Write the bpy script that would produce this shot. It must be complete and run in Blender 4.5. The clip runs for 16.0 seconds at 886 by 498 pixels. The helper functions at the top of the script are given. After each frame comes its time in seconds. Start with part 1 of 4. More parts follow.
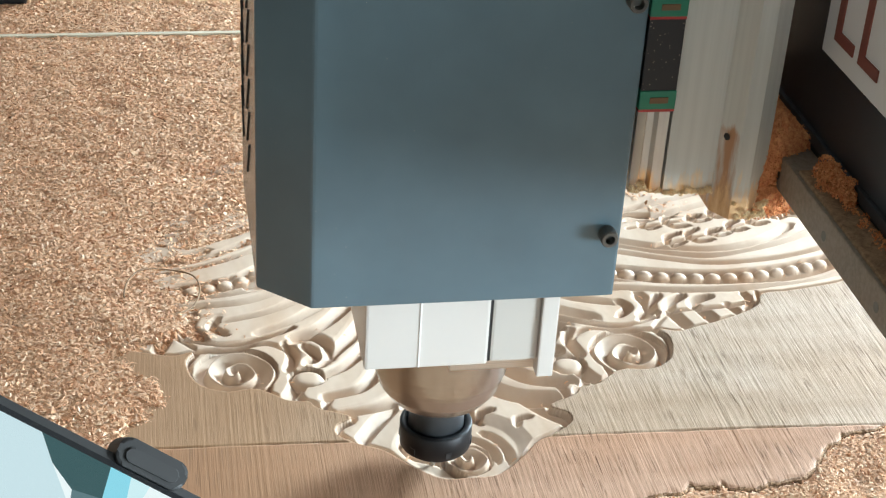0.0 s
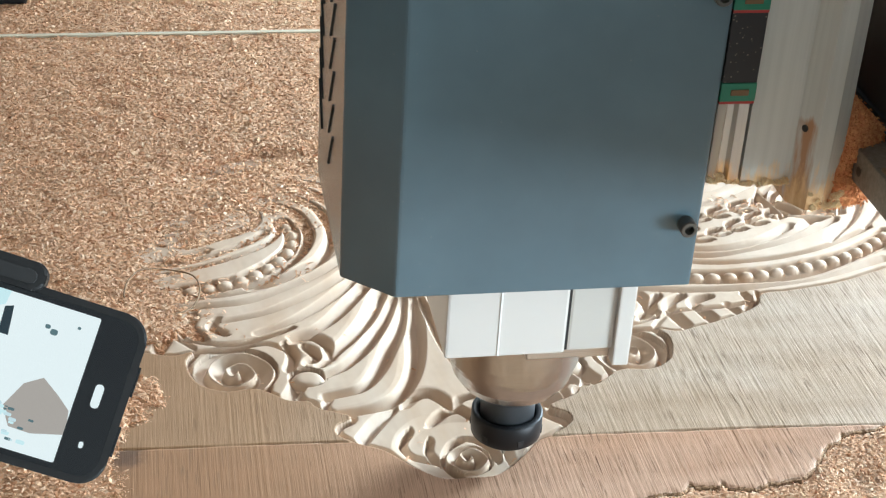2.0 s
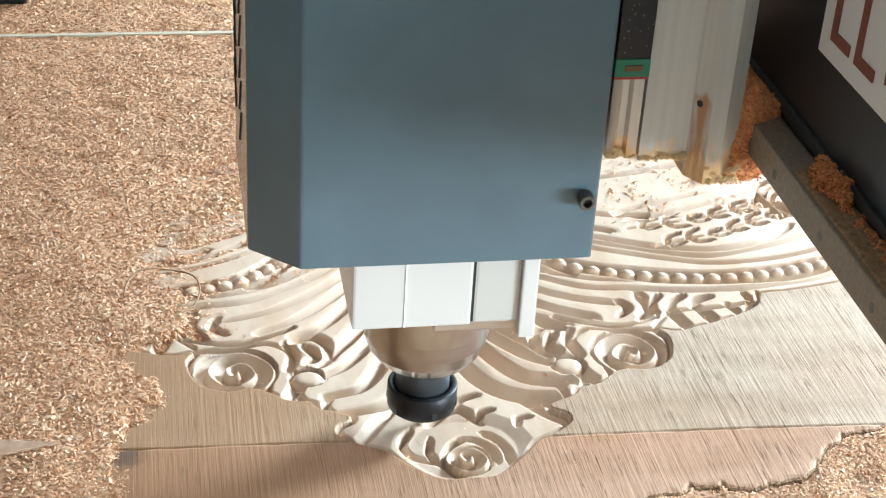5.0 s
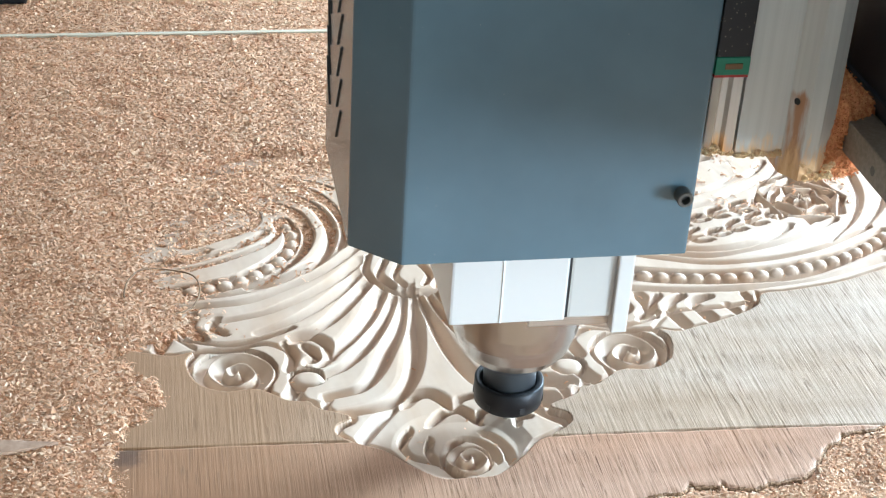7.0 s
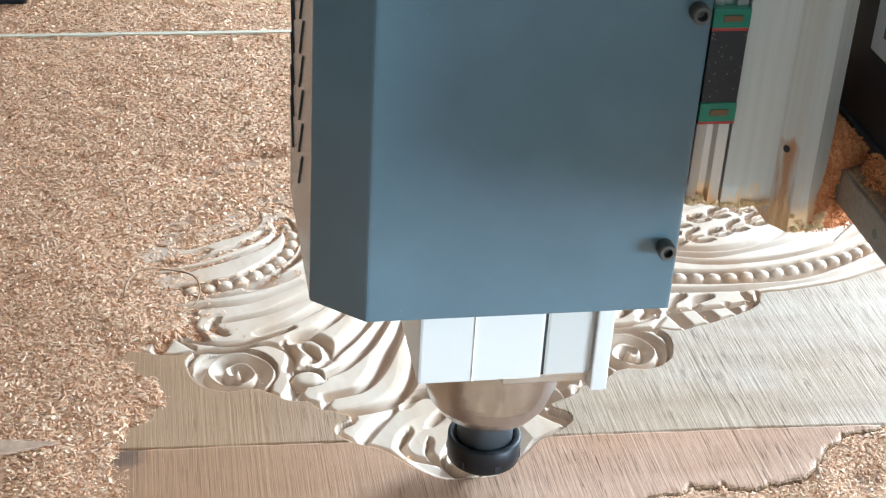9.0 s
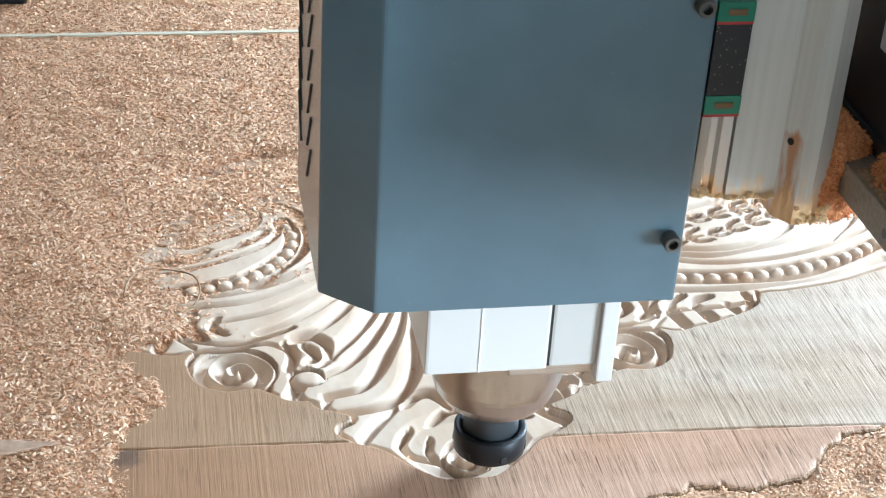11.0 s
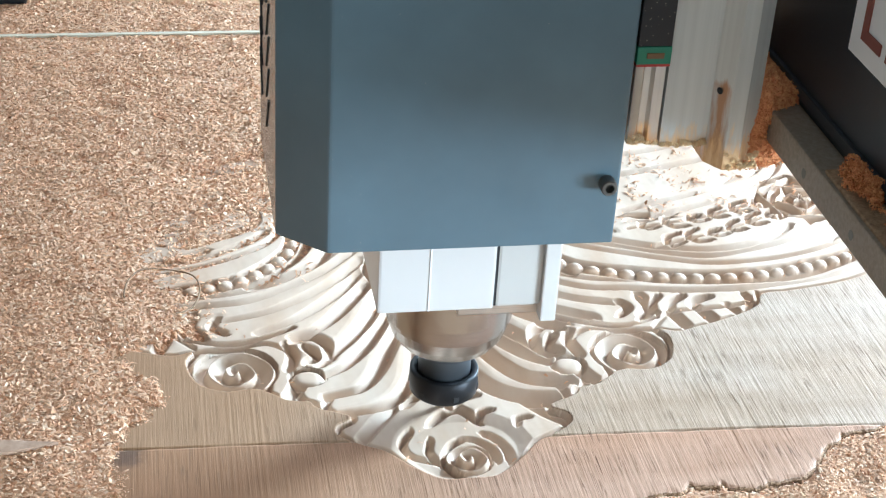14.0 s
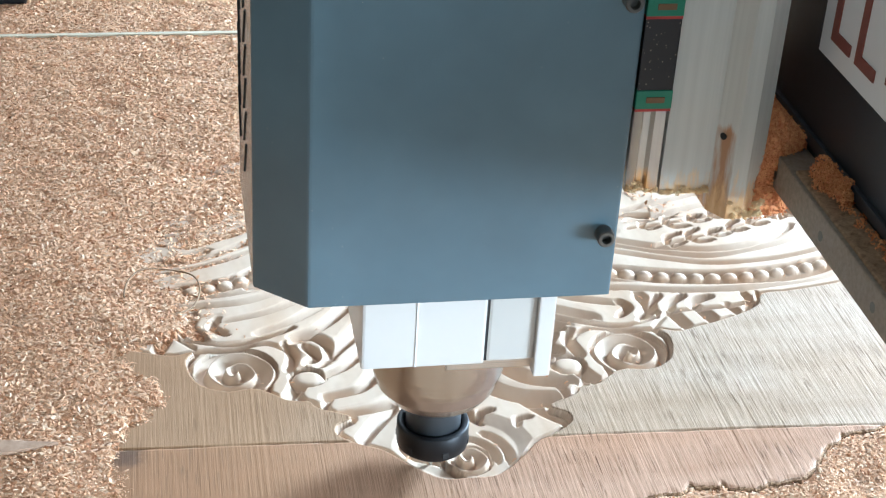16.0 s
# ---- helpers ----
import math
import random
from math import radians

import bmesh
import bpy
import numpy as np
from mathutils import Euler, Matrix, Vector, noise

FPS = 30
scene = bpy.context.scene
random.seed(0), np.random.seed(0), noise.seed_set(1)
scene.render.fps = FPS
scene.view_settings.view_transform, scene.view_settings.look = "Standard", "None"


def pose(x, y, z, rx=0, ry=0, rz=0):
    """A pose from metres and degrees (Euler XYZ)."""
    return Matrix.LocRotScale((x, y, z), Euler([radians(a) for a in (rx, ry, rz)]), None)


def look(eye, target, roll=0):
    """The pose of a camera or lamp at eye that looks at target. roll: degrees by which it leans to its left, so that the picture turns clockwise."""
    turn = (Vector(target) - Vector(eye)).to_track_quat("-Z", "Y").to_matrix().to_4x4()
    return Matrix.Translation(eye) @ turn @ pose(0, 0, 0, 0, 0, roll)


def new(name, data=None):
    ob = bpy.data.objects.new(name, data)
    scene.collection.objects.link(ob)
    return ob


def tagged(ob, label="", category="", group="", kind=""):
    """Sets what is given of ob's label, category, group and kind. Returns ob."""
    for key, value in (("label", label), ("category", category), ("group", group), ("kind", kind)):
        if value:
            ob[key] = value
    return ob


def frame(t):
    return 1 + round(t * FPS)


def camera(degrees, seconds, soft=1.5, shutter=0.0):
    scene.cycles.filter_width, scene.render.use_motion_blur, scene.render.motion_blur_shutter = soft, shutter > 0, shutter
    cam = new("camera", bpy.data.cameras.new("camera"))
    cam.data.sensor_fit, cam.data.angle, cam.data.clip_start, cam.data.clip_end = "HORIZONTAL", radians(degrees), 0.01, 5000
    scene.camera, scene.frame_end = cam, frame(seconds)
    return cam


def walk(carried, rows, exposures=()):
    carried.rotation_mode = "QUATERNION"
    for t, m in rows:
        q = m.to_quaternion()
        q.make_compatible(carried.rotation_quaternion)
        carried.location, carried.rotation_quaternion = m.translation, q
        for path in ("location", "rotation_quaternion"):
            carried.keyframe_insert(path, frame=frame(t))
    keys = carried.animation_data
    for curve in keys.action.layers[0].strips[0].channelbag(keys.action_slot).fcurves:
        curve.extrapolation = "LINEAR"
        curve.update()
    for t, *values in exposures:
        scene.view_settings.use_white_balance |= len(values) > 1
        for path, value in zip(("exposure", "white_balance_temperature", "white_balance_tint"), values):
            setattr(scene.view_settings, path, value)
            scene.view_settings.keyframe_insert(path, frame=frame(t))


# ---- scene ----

cam = camera(31.36, 16.0, soft=1.25)
EYE = Vector((-0.17596, -0.86473, 0.6923))
AHEAD = Vector((0.16927, 0.84445, -0.50819))
STAND = look(EYE, EYE + AHEAD, 3.547)
walk(cam, [(0.0, STAND), (16.0, STAND)],
     exposures=[(0.0, -0.17, 6350, 8), (1.0, -0.2, 6150, 8), (2.0, -0.24, 6250, 8), (3.0, -0.14, 6600, 9), (4.2, -0.04, 6550, 9),
                (6.3, 0.0, 5800, 7), (9.2, 0.0, 5700, 7), (16.0, 0.03, 5650, 7)])

# ---- light: a far right window and a near right door, out of view, plus two added high fills ----
world = bpy.data.worlds.new("hall")
scene.world = world
world.use_nodes = True
wn = world.node_tree.nodes
wn["Background"].inputs[0].default_value = (0.94, 0.98, 1.0, 1)
wn["Background"].inputs[1].default_value = 0.07


def area_lamp(name, eye, target, w, h, watts, colour):
    d = bpy.data.lights.new(name, "AREA")
    d.shape, d.size, d.size_y, d.energy, d.color = "RECTANGLE", w, h, watts, colour
    ob = new(name, d)
    ob.matrix_world = look(eye, target)
    return ob


# each stands in an opening of the added walls: wall side, place along the wall, height of the centre, width, height
HALL = 4.6
# added fill lamp high on the north side, no window known there
area_lamp("fill_light_north", (1.9, HALL, 3.4), (1.9, 0.0, 3.4), 2.2, 1.6, 240, (0.94, 0.97, 1.0))
area_lamp("window_light_east", (HALL, 2.6, 1.65), (0.0, 2.6, 1.65), 1.7, 1.1, 1270, (0.75, 0.915, 1.0))
# added fill lamp high on the east side, no window known there
area_lamp("fill_light_east_high", (HALL, -0.9, 3.3), (0.0, -0.9, 3.3), 2.4, 1.2, 150, (0.90, 0.97, 1.0))
area_lamp("door_light_east", (HALL, -3.35, 0.2), (0.0, -3.35, 0.2), 2.2, 2.0, 800, (0.80, 0.93, 1.0))

# ---- materials ----


def material(name, colour, rough=0.5, metal=0.0):
    m = bpy.data.materials.new(name)
    m.use_nodes = True
    b = m.node_tree.nodes["Principled BSDF"]
    b.inputs["Base Color"].default_value = (*colour, 1)
    b.inputs["Roughness"].default_value = rough
    b.inputs["Metallic"].default_value = metal
    return m


def node(m, kind, **settings):
    n = m.node_tree.nodes.new(kind)
    for key, value in settings.items():
        if key in n.inputs:
            n.inputs[key].default_value = value
    return n


def link(m, a, b):
    m.node_tree.links.new(a, b)


def coords(m, scale=(1, 1, 1), rotation=(0, 0, 0)):
    t = m.node_tree.nodes.new("ShaderNodeTexCoord")
    p = m.node_tree.nodes.new("ShaderNodeMapping")
    p.inputs["Scale"].default_value, p.inputs["Rotation"].default_value = scale, rotation
    link(m, t.outputs["Object"], p.inputs["Vector"])
    return p.outputs["Vector"]


def ramp(m, fac, stops):
    r = m.node_tree.nodes.new("ShaderNodeValToRGB")
    while len(r.color_ramp.elements) < len(stops):
        r.color_ramp.elements.new(0.5)
    for e, (at, c) in zip(r.color_ramp.elements, stops):
        e.position, e.color = at, (*c, 1)
    link(m, fac, r.inputs["Fac"])
    return r.outputs["Color"]


def mix(m, fac, a, b, how="MIX"):
    n = m.node_tree.nodes.new("ShaderNodeMix")
    n.data_type, n.blend_type = "RGBA", how
    for socket, value in ((n.inputs[0], fac), (n.inputs[6], a), (n.inputs[7], b)):
        if isinstance(value, (int, float)):
            socket.default_value = value
        elif isinstance(value, tuple):
            socket.default_value = (*value, 1)
        else:
            link(m, value, socket)
    return n.outputs[2]


def bump(m, height, strength, distance):
    n = node(m, "ShaderNodeBump", Strength=strength, Distance=distance)
    link(m, height, n.inputs["Height"])
    link(m, n.outputs["Normal"], m.node_tree.nodes["Principled BSDF"].inputs["Normal"])


def paint(m, colour):
    link(m, colour, m.node_tree.nodes["Principled BSDF"].inputs["Base Color"])


def noise_of(m, vec, scale, detail=4.0, rough=0.55):
    n = node(m, "ShaderNodeTexNoise", Scale=scale, Detail=detail, Roughness=rough)
    link(m, vec, n.inputs["Vector"])
    return n.outputs["Fac"]


COVER = material("satin_grey_paint", (0.085, 0.12, 0.14), 0.3)
WHITE = material("white_enamel", (0.60, 0.575, 0.55), 0.3)
STEEL = material("brushed_steel", (0.62, 0.58, 0.54), 0.3, 1.0)
BLACK = material("black_oxide", (0.012, 0.013, 0.016), 0.42, 0.4)
ALU = material("grey_aluminium", (0.55, 0.55, 0.53), 0.45, 0.0)
RAIL = material("ground_rail", (0.5, 0.48, 0.45), 0.3, 1.0)
GREEN = material("green_plastic", (0.02, 0.2, 0.12), 0.4)
RED = material("red_seal", (0.4, 0.03, 0.03), 0.5)
DARK = material("black_rubber", (0.015, 0.015, 0.016), 0.6)
BEAM = material("blue_black_paint", (0.012, 0.014, 0.02), 0.4)
BAR = material("dusty_grey_bar", (0.22, 0.18, 0.15), 0.6)
SIGN = material("pale_sign", (0.78, 0.80, 0.83), 0.5)
LETTER = material("red_brown_letters", (0.22, 0.065, 0.05), 0.5)
DUST = material("orange_sawdust", (0.5, 0.22, 0.09), 0.9)
WOOD = material("beige_board", (0.5, 0.36, 0.23), 0.6)
CHIP = material("wood_chips", (0.55, 0.33, 0.19), 0.8)

CHIPBED = material("packed_sawdust", (0.42, 0.25, 0.14), 0.9)
STRIP = material("pinkish_offcut", (0.5, 0.34, 0.24), 0.65)
PALE = material("pale_green_batten", (0.62, 0.56, 0.43), 0.6)
BOLT = material("dull_bolt", (0.12, 0.115, 0.105), 0.45, 0.7)
GREYWHITE = material("grey_white_enamel", (0.5, 0.48, 0.45), 0.35)
PALELINE = material("near_white_line", (0.9, 0.9, 0.9), 0.3)
HOLDER = material("polished_dark_steel", (0.3, 0.33, 0.36), 0.3, 0.8)
BLOCK = material("dusty_black_block", (0.02, 0.02, 0.023), 0.5)
BADGE = material("brown_badge", (0.16, 0.09, 0.04), 0.6)
DUSTPALE = material("yellow_sawdust", (0.62, 0.36, 0.14), 0.9)
DUSTGREY = material("brown_dust", (0.3, 0.19, 0.11), 0.9)
CASE = material("black_case", (0.008, 0.008, 0.009), 0.5)
PLASTER = material("pale_plaster", (0.62, 0.61, 0.58), 0.8)
FLOOR = material("grey_concrete", (0.3, 0.29, 0.27), 0.8)
BARK = material("dusty_bark", (0.2, 0.11, 0.06), 0.9)
BROWNWALL = material("unseen_dark_brown", (0.1, 0.07, 0.05), 0.8)
NOSE = material("brushed_nose", (0.55, 0.55, 0.55), 0.2, 1.0)
GLASS = material("black_glass", (0.006, 0.007, 0.009), 0.08)


def lit(name, colour, strength):
    m = material(name, (0.01, 0.01, 0.01), 0.1)
    b = m.node_tree.nodes["Principled BSDF"]
    b.inputs["Emission Color"].default_value = (*colour, 1)
    b.inputs["Emission Strength"].default_value = strength
    return m


SCREEN = lit("screen_white", (0.9, 1.0, 1.0), 1.0)
TEAL = lit("screen_teal", (0.03, 0.13, 0.14), 0.6)
SKY = lit("screen_sky", (0.3, 0.8, 0.95), 0.9)
PALESKY = lit("screen_pale_sky", (0.7, 0.97, 1.0), 0.95)
SHADE = lit("screen_shade", (0.16, 0.3, 0.33), 0.6)
DARKSCREEN = lit("screen_dark", (0.01, 0.04, 0.06), 0.6)
SANDSCREEN = lit("screen_sand", (0.55, 0.5, 0.45), 0.8)
GREYSCREEN = lit("screen_grey", (0.74, 0.95, 1.0), 0.85)


# wood: fresh and pale where it is cut, weathered on top, milled lines along the slab
def finish_wood(m):
    v = coords(m)
    sep = node(m, "ShaderNodeSeparateXYZ")
    link(m, v, sep.inputs[0])
    lines = noise_of(m, coords(m, (1300, 24, 1)), 1.0, 2.0, 0.5)
    passes = node(m, "ShaderNodeTexWave", Scale=98.0, Distortion=1.1, Detail=2.0)
    passes.inputs["Detail Scale"].default_value = 0.35
    link(m, coords(m, (1, 0.05, 0.0)), passes.inputs["Vector"])
    groove = ramp(m, passes.outputs["Fac"], [(0.0, (1, 1, 1)), (0.16, (0, 0, 0))])
    wide = noise_of(m, coords(m, (60, 1.5, 1)), 1.0, 3.0, 0.5)
    cloud = noise_of(m, coords(m, (3, 22, 4)), 1.0, 4.0)
    top = ramp(m, lines, [(0.30, (0.40, 0.30, 0.225)), (0.43, (0.51, 0.40, 0.31)), (0.58, (0.62, 0.49, 0.405))])
    top = mix(m, 0.12, top, ramp(m, wide, [(0.35, (0.37, 0.285, 0.205)), (0.65, (0.60, 0.51, 0.405))]))
    top = mix(m, ramp(m, cloud, [(0.42, (0, 0, 0)), (0.62, (0.3, 0.3, 0.3))]), top, (0.55, 0.44, 0.30), "MULTIPLY")
    slope = node(m, "ShaderNodeMath")
    slope.operation = "MULTIPLY_ADD"
    slope.inputs[1].default_value, slope.inputs[2].default_value = 0.042, -0.0225
    link(m, sep.outputs["X"], slope.inputs[0])
    off = node(m, "ShaderNodeMath")
    off.operation = "ADD"
    link(m, sep.outputs["Y"], off.inputs[0])
    link(m, slope.outputs[0], off.inputs[1])
    near = node(m, "ShaderNodeMath")
    near.operation = "LESS_THAN"
    near.inputs[1].default_value = 0.0
    link(m, off.outputs[0], near.inputs[0])
    fade = node(m, "ShaderNodeMath")
    fade.operation = "MULTIPLY"
    link(m, groove, fade.inputs[0])
    link(m, ramp(m, noise_of(m, coords(m, (160, 45, 1)), 1.0, 3.0), [(0.42, (0.0, 0.0, 0.0)), (0.66, (0.5, 0.5, 0.5))]), fade.inputs[1])
    top = mix(m, fade.outputs[0], top, mix(m, 1.0, top, (0.44, 0.37, 0.31), "MULTIPLY"))
    # short torn fibres between the milled lines
    torn = noise_of(m, coords(m, (800, 34, 1), (0, 0, 0.01)), 1.0, 1.0, 0.4)
    patchy = noise_of(m, coords(m, (14, 9, 1)), 1.0, 3.0)
    tear = node(m, "ShaderNodeMath")
    tear.operation = "MULTIPLY"
    link(m, ramp(m, torn, [(0.61, (0, 0, 0)), (0.65, (1, 1, 1))]), tear.inputs[0])
    link(m, ramp(m, patchy, [(0.38, (0.15, 0.15, 0.15)), (0.62, (0.9, 0.9, 0.9))]), tear.inputs[1])
    top = mix(m, tear.outputs[0], top, mix(m, 1.0, top, (0.36, 0.29, 0.23), "MULTIPLY"))
    red = mix(m, 1.0, top, (1.0, 0.77, 0.655), "MULTIPLY")
    top = mix(m, near.outputs[0], top, red)
    fresh = ramp(m, noise_of(m, coords(m, (25, 6, 25)), 1.0, 4.0), [(0.35, (0.60, 0.425, 0.30)), (0.65, (0.68, 0.535, 0.42))])
    cut = node(m, "ShaderNodeMapRange")
    cut.inputs["From Min"].default_value, cut.inputs["From Max"].default_value = -0.0006, -0.0013
    link(m, sep.outputs["Z"], cut.inputs["Value"])
    age = noise_of(m, coords(m, (2.2, 5, 2)), 1.0, 4.0)
    top = mix(m, ramp(m, age, [(0.40, (0.75, 0.75, 0.75)), (0.60, (0, 0, 0))]), top, mix(m, 1.0, top, (0.80, 0.68, 0.54), "MULTIPLY"))
    # browner to the left: board tone, with the light's fall-off painted into it
    tan = node(m, "ShaderNodeMapRange")
    tan.inputs["From Min"].default_value, tan.inputs["From Max"].default_value = 0.06, -0.12
    link(m, sep.outputs["X"], tan.inputs["Value"])
    top = mix(m, tan.outputs[0], top, mix(m, 0.6, mix(m, 1.0, top, (0.86, 0.64, 0.45), "MULTIPLY"), (0.385, 0.235, 0.13)))
    # a dark knot at the seam
    spot = node(m, "ShaderNodeVectorMath")
    spot.operation = "DISTANCE"
    link(m, coords(m, (1, 0.9, 0)), spot.inputs[0])
    spot.inputs[1].default_value = (-0.2125, 0.0215, 0)
    ragged = node(m, "ShaderNodeMath")
    ragged.operation = "MULTIPLY_ADD"
    ragged.inputs[1].default_value = 0.014
    link(m, noise_of(m, coords(m), 160.0, 3.0), ragged.inputs[0])
    link(m, spot.outputs["Value"], ragged.inputs[2])
    top = mix(m, mix(m, 1.0, near.outputs[0], ramp(m, ragged.outputs[0], [(0.014, (0.75, 0.75, 0.75)), (0.022, (0, 0, 0))]), "MULTIPLY"), top, (0.10, 0.06, 0.045))
    paint(m, mix(m, cut.outputs[0], top, fresh))
    flat = node(m, "ShaderNodeMath")
    flat.operation = "SUBTRACT"
    flat.inputs[0].default_value = 1.0
    link(m, cut.outputs[0], flat.inputs[1])
    ribs = node(m, "ShaderNodeMath")
    ribs.operation = "MULTIPLY"
    link(m, lines, ribs.inputs[0])
    link(m, flat.outputs[0], ribs.inputs[1])
    bump(m, ribs.outputs[0], 0.3, 0.0006)


def speckle(m, scale, dark, light, strength=0.5, distance=0.001):
    n = noise_of(m, coords(m), scale, 5.0, 0.65)
    paint(m, ramp(m, n, [(0.35, dark), (0.65, light)]))
    bump(m, n, strength, distance)


finish_wood(WOOD)
for key, value in (("Roughness", 0.66), ("Specular IOR Level", 0.35)):
    WOOD.node_tree.nodes["Principled BSDF"].inputs[key].default_value = value
speckle(CHIPBED, 300, (0.56, 0.315, 0.175), (0.78, 0.51, 0.32), 0.5, 0.002)
speckle(DUST, 400, (0.62, 0.19, 0.07), (0.90, 0.46, 0.2))
speckle(DUSTPALE, 400, (0.86, 0.56, 0.27), (0.97, 0.80, 0.52), 0.1)
speckle(PLASTER, 6, (0.30, 0.30, 0.29), (0.40, 0.40, 0.38), 0.1, 0.002)
speckle(FLOOR, 5, (0.12, 0.115, 0.105), (0.2, 0.19, 0.175), 0.2, 0.002)
speckle(BARK, 240, (0.14, 0.07, 0.035), (0.42, 0.25, 0.14), 0.8, 0.002)
speckle(BROWNWALL, 5, (0.11, 0.078, 0.05), (0.18, 0.125, 0.085), 0.1, 0.002)
speckle(STRIP, 90, (0.44, 0.285, 0.19), (0.58, 0.40, 0.29), 0.2, 0.0005)
speckle(DUSTGREY, 300, (0.22, 0.14, 0.085), (0.42, 0.29, 0.18))
speckle(BAR, 330, (0.21, 0.18, 0.145), (0.29, 0.25, 0.205), 0.12, 0.0004)


def finish_chips(m):
    g = m.node_tree.nodes.new("ShaderNodeNewGeometry")
    paint(m, ramp(m, g.outputs["Random Per Island"], [(0.0, (0.64, 0.33, 0.18)), (0.3, (0.81, 0.49, 0.30)), (0.75, (0.87, 0.58, 0.385)), (1.0, (0.92, 0.71, 0.525))]))


finish_chips(CHIP)
CHIP.node_tree.nodes["Principled BSDF"].inputs["Specular IOR Level"].default_value = 0.2


def finish_paint(m, base, fleck, amount, fine=95.0, size=0.045):
    """Satin paint with faint mottling and pale specks of dust."""
    v = coords(m)
    mott = noise_of(m, v, 9.0, 4.0)
    tone = ramp(m, mott, [(0.3, tuple(c * 0.88 for c in base)), (0.7, tuple(c * 1.12 for c in base))])
    vor = node(m, "ShaderNodeTexVoronoi", Scale=fine)
    link(m, v, vor.inputs["Vector"])
    paint(m, mix(m, ramp(m, vor.outputs["Distance"], [(0.0, (amount,) * 3), (size, (0, 0, 0))]), tone, fleck))
    bump(m, noise_of(m, v, 700.0, 2.0), 0.06, 0.0003)


for key, value in (("Roughness", 0.24), ("Specular IOR Level", 0.6)):
    COVER.node_tree.nodes["Principled BSDF"].inputs[key].default_value = value
finish_paint(COVER, (0.098, 0.153, 0.187), (0.5, 0.45, 0.4), 0.35)
finish_paint(BEAM, (0.022, 0.026, 0.034), (0.3, 0.2, 0.14), 0.25)
finish_paint(BLOCK, (0.016, 0.016, 0.019), (0.6, 0.48, 0.36), 0.9, 330.0, 0.17)


def finish_stained(m, base, low, high, run=None, foot=0.3):
    """Rust and sawdust stains rising from the lower end."""
    v = coords(m)
    sep = node(m, "ShaderNodeSeparateXYZ")
    link(m, v, sep.inputs[0])
    rise = node(m, "ShaderNodeMapRange")
    rise.inputs["From Min"].default_value, rise.inputs["From Max"].default_value = low, high
    rise.inputs["To Min"].default_value, rise.inputs["To Max"].default_value = foot, -0.35
    link(m, sep.outputs["Z"], rise.inputs["Value"])
    n = noise_of(m, coords(m, (90, 90, 22)), 1.0, 6.0, 0.65)
    add = node(m, "ShaderNodeMath")
    add.operation = "ADD"
    link(m, n, add.inputs[0])
    link(m, rise.outputs[0], add.inputs[1])
    mask = ramp(m, add.outputs[0], [(0.50, (0, 0, 0)), (0.66, (0.95, 0.95, 0.95))])
    streak = noise_of(m, coords(m, (260, 260, 6)), 1.0, 3.0)
    metal = ramp(m, streak, [(0.3, tuple(c * 0.93 for c in base)), (0.7, tuple(min(1, c * 1.05) for c in base))])
    if run:
        # a rust run below a hole
        side = node(m, "ShaderNodeMath")
        side.operation = "SUBTRACT"
        side.inputs[1].default_value = run[0]
        link(m, sep.outputs["X"], side.inputs[0])
        far = node(m, "ShaderNodeMath")
        far.operation = "ABSOLUTE"
        link(m, side.outputs[0], far.inputs[0])
        narrow = node(m, "ShaderNodeMapRange")
        narrow.inputs["From Min"].default_value, narrow.inputs["From Max"].default_value = 0.0, 0.007
        narrow.inputs["To Min"].default_value, narrow.inputs["To Max"].default_value = 0.38, -0.35
        link(m, far.outputs[0], narrow.inputs["Value"])
        below = node(m, "ShaderNodeMapRange")
        below.inputs["From Min"].default_value, below.inputs["From Max"].default_value = run[1], run[1] + 0.012
        below.inputs["To Min"].default_value, below.inputs["To Max"].default_value = 0.0, -0.6
        link(m, sep.outputs["Z"], below.inputs["Value"])
        both = node(m, "ShaderNodeMath")
        both.operation = "ADD"
        link(m, narrow.outputs[0], both.inputs[0])
        link(m, below.outputs[0], both.inputs[1])
        wet = node(m, "ShaderNodeMath")
        wet.operation = "ADD"
        link(m, noise_of(m, coords(m, (200, 200, 30)), 1.0, 4.0), wet.inputs[0])
        link(m, both.outputs[0], wet.inputs[1])
        metal = mix(m, ramp(m, wet.outputs[0], [(0.46, (0, 0, 0)), (0.72, (0.85, 0.85, 0.85))]), metal, (0.42, 0.18, 0.055))
    paint(m, mix(m, mask, metal, ramp(m, n, [(0.35, (0.55, 0.25, 0.08)), (0.65, (0.86, 0.62, 0.33))])))


finish_stained(ALU, (0.60, 0.60, 0.57), 0.225, 0.285, (0.1535, 0.285), 0.34)
finish_stained(RAIL, (0.55, 0.53, 0.50), 0.236, 0.28)


def finish_brushed(m, base, tilt, fine=900, low=0.85):
    n = noise_of(m, coords(m, (6, 6, fine), tilt), 1.0, 3.0)
    paint(m, ramp(m, n, [(0.3, tuple(c * low for c in base)), (0.7, tuple(min(1, c * 1.1) for c in base))]))
    bump(m, n, 0.08, 0.0002)


STEEL.node_tree.nodes["Principled BSDF"].inputs["Roughness"].default_value = 0.38
finish_brushed(NOSE, (0.49, 0.49, 0.495), (0, 0, 0), 2600, 0.95)
finish_brushed(STEEL, (0.60, 0.575, 0.55), (0, 0, 0))

# ---- builders ----


def mesh_of(name, bm, mat, smooth=False):
    me = bpy.data.meshes.new(name)
    bm.to_mesh(me)
    bm.free()
    me.materials.append(mat)
    if smooth:
        me.shade_smooth()
    return me


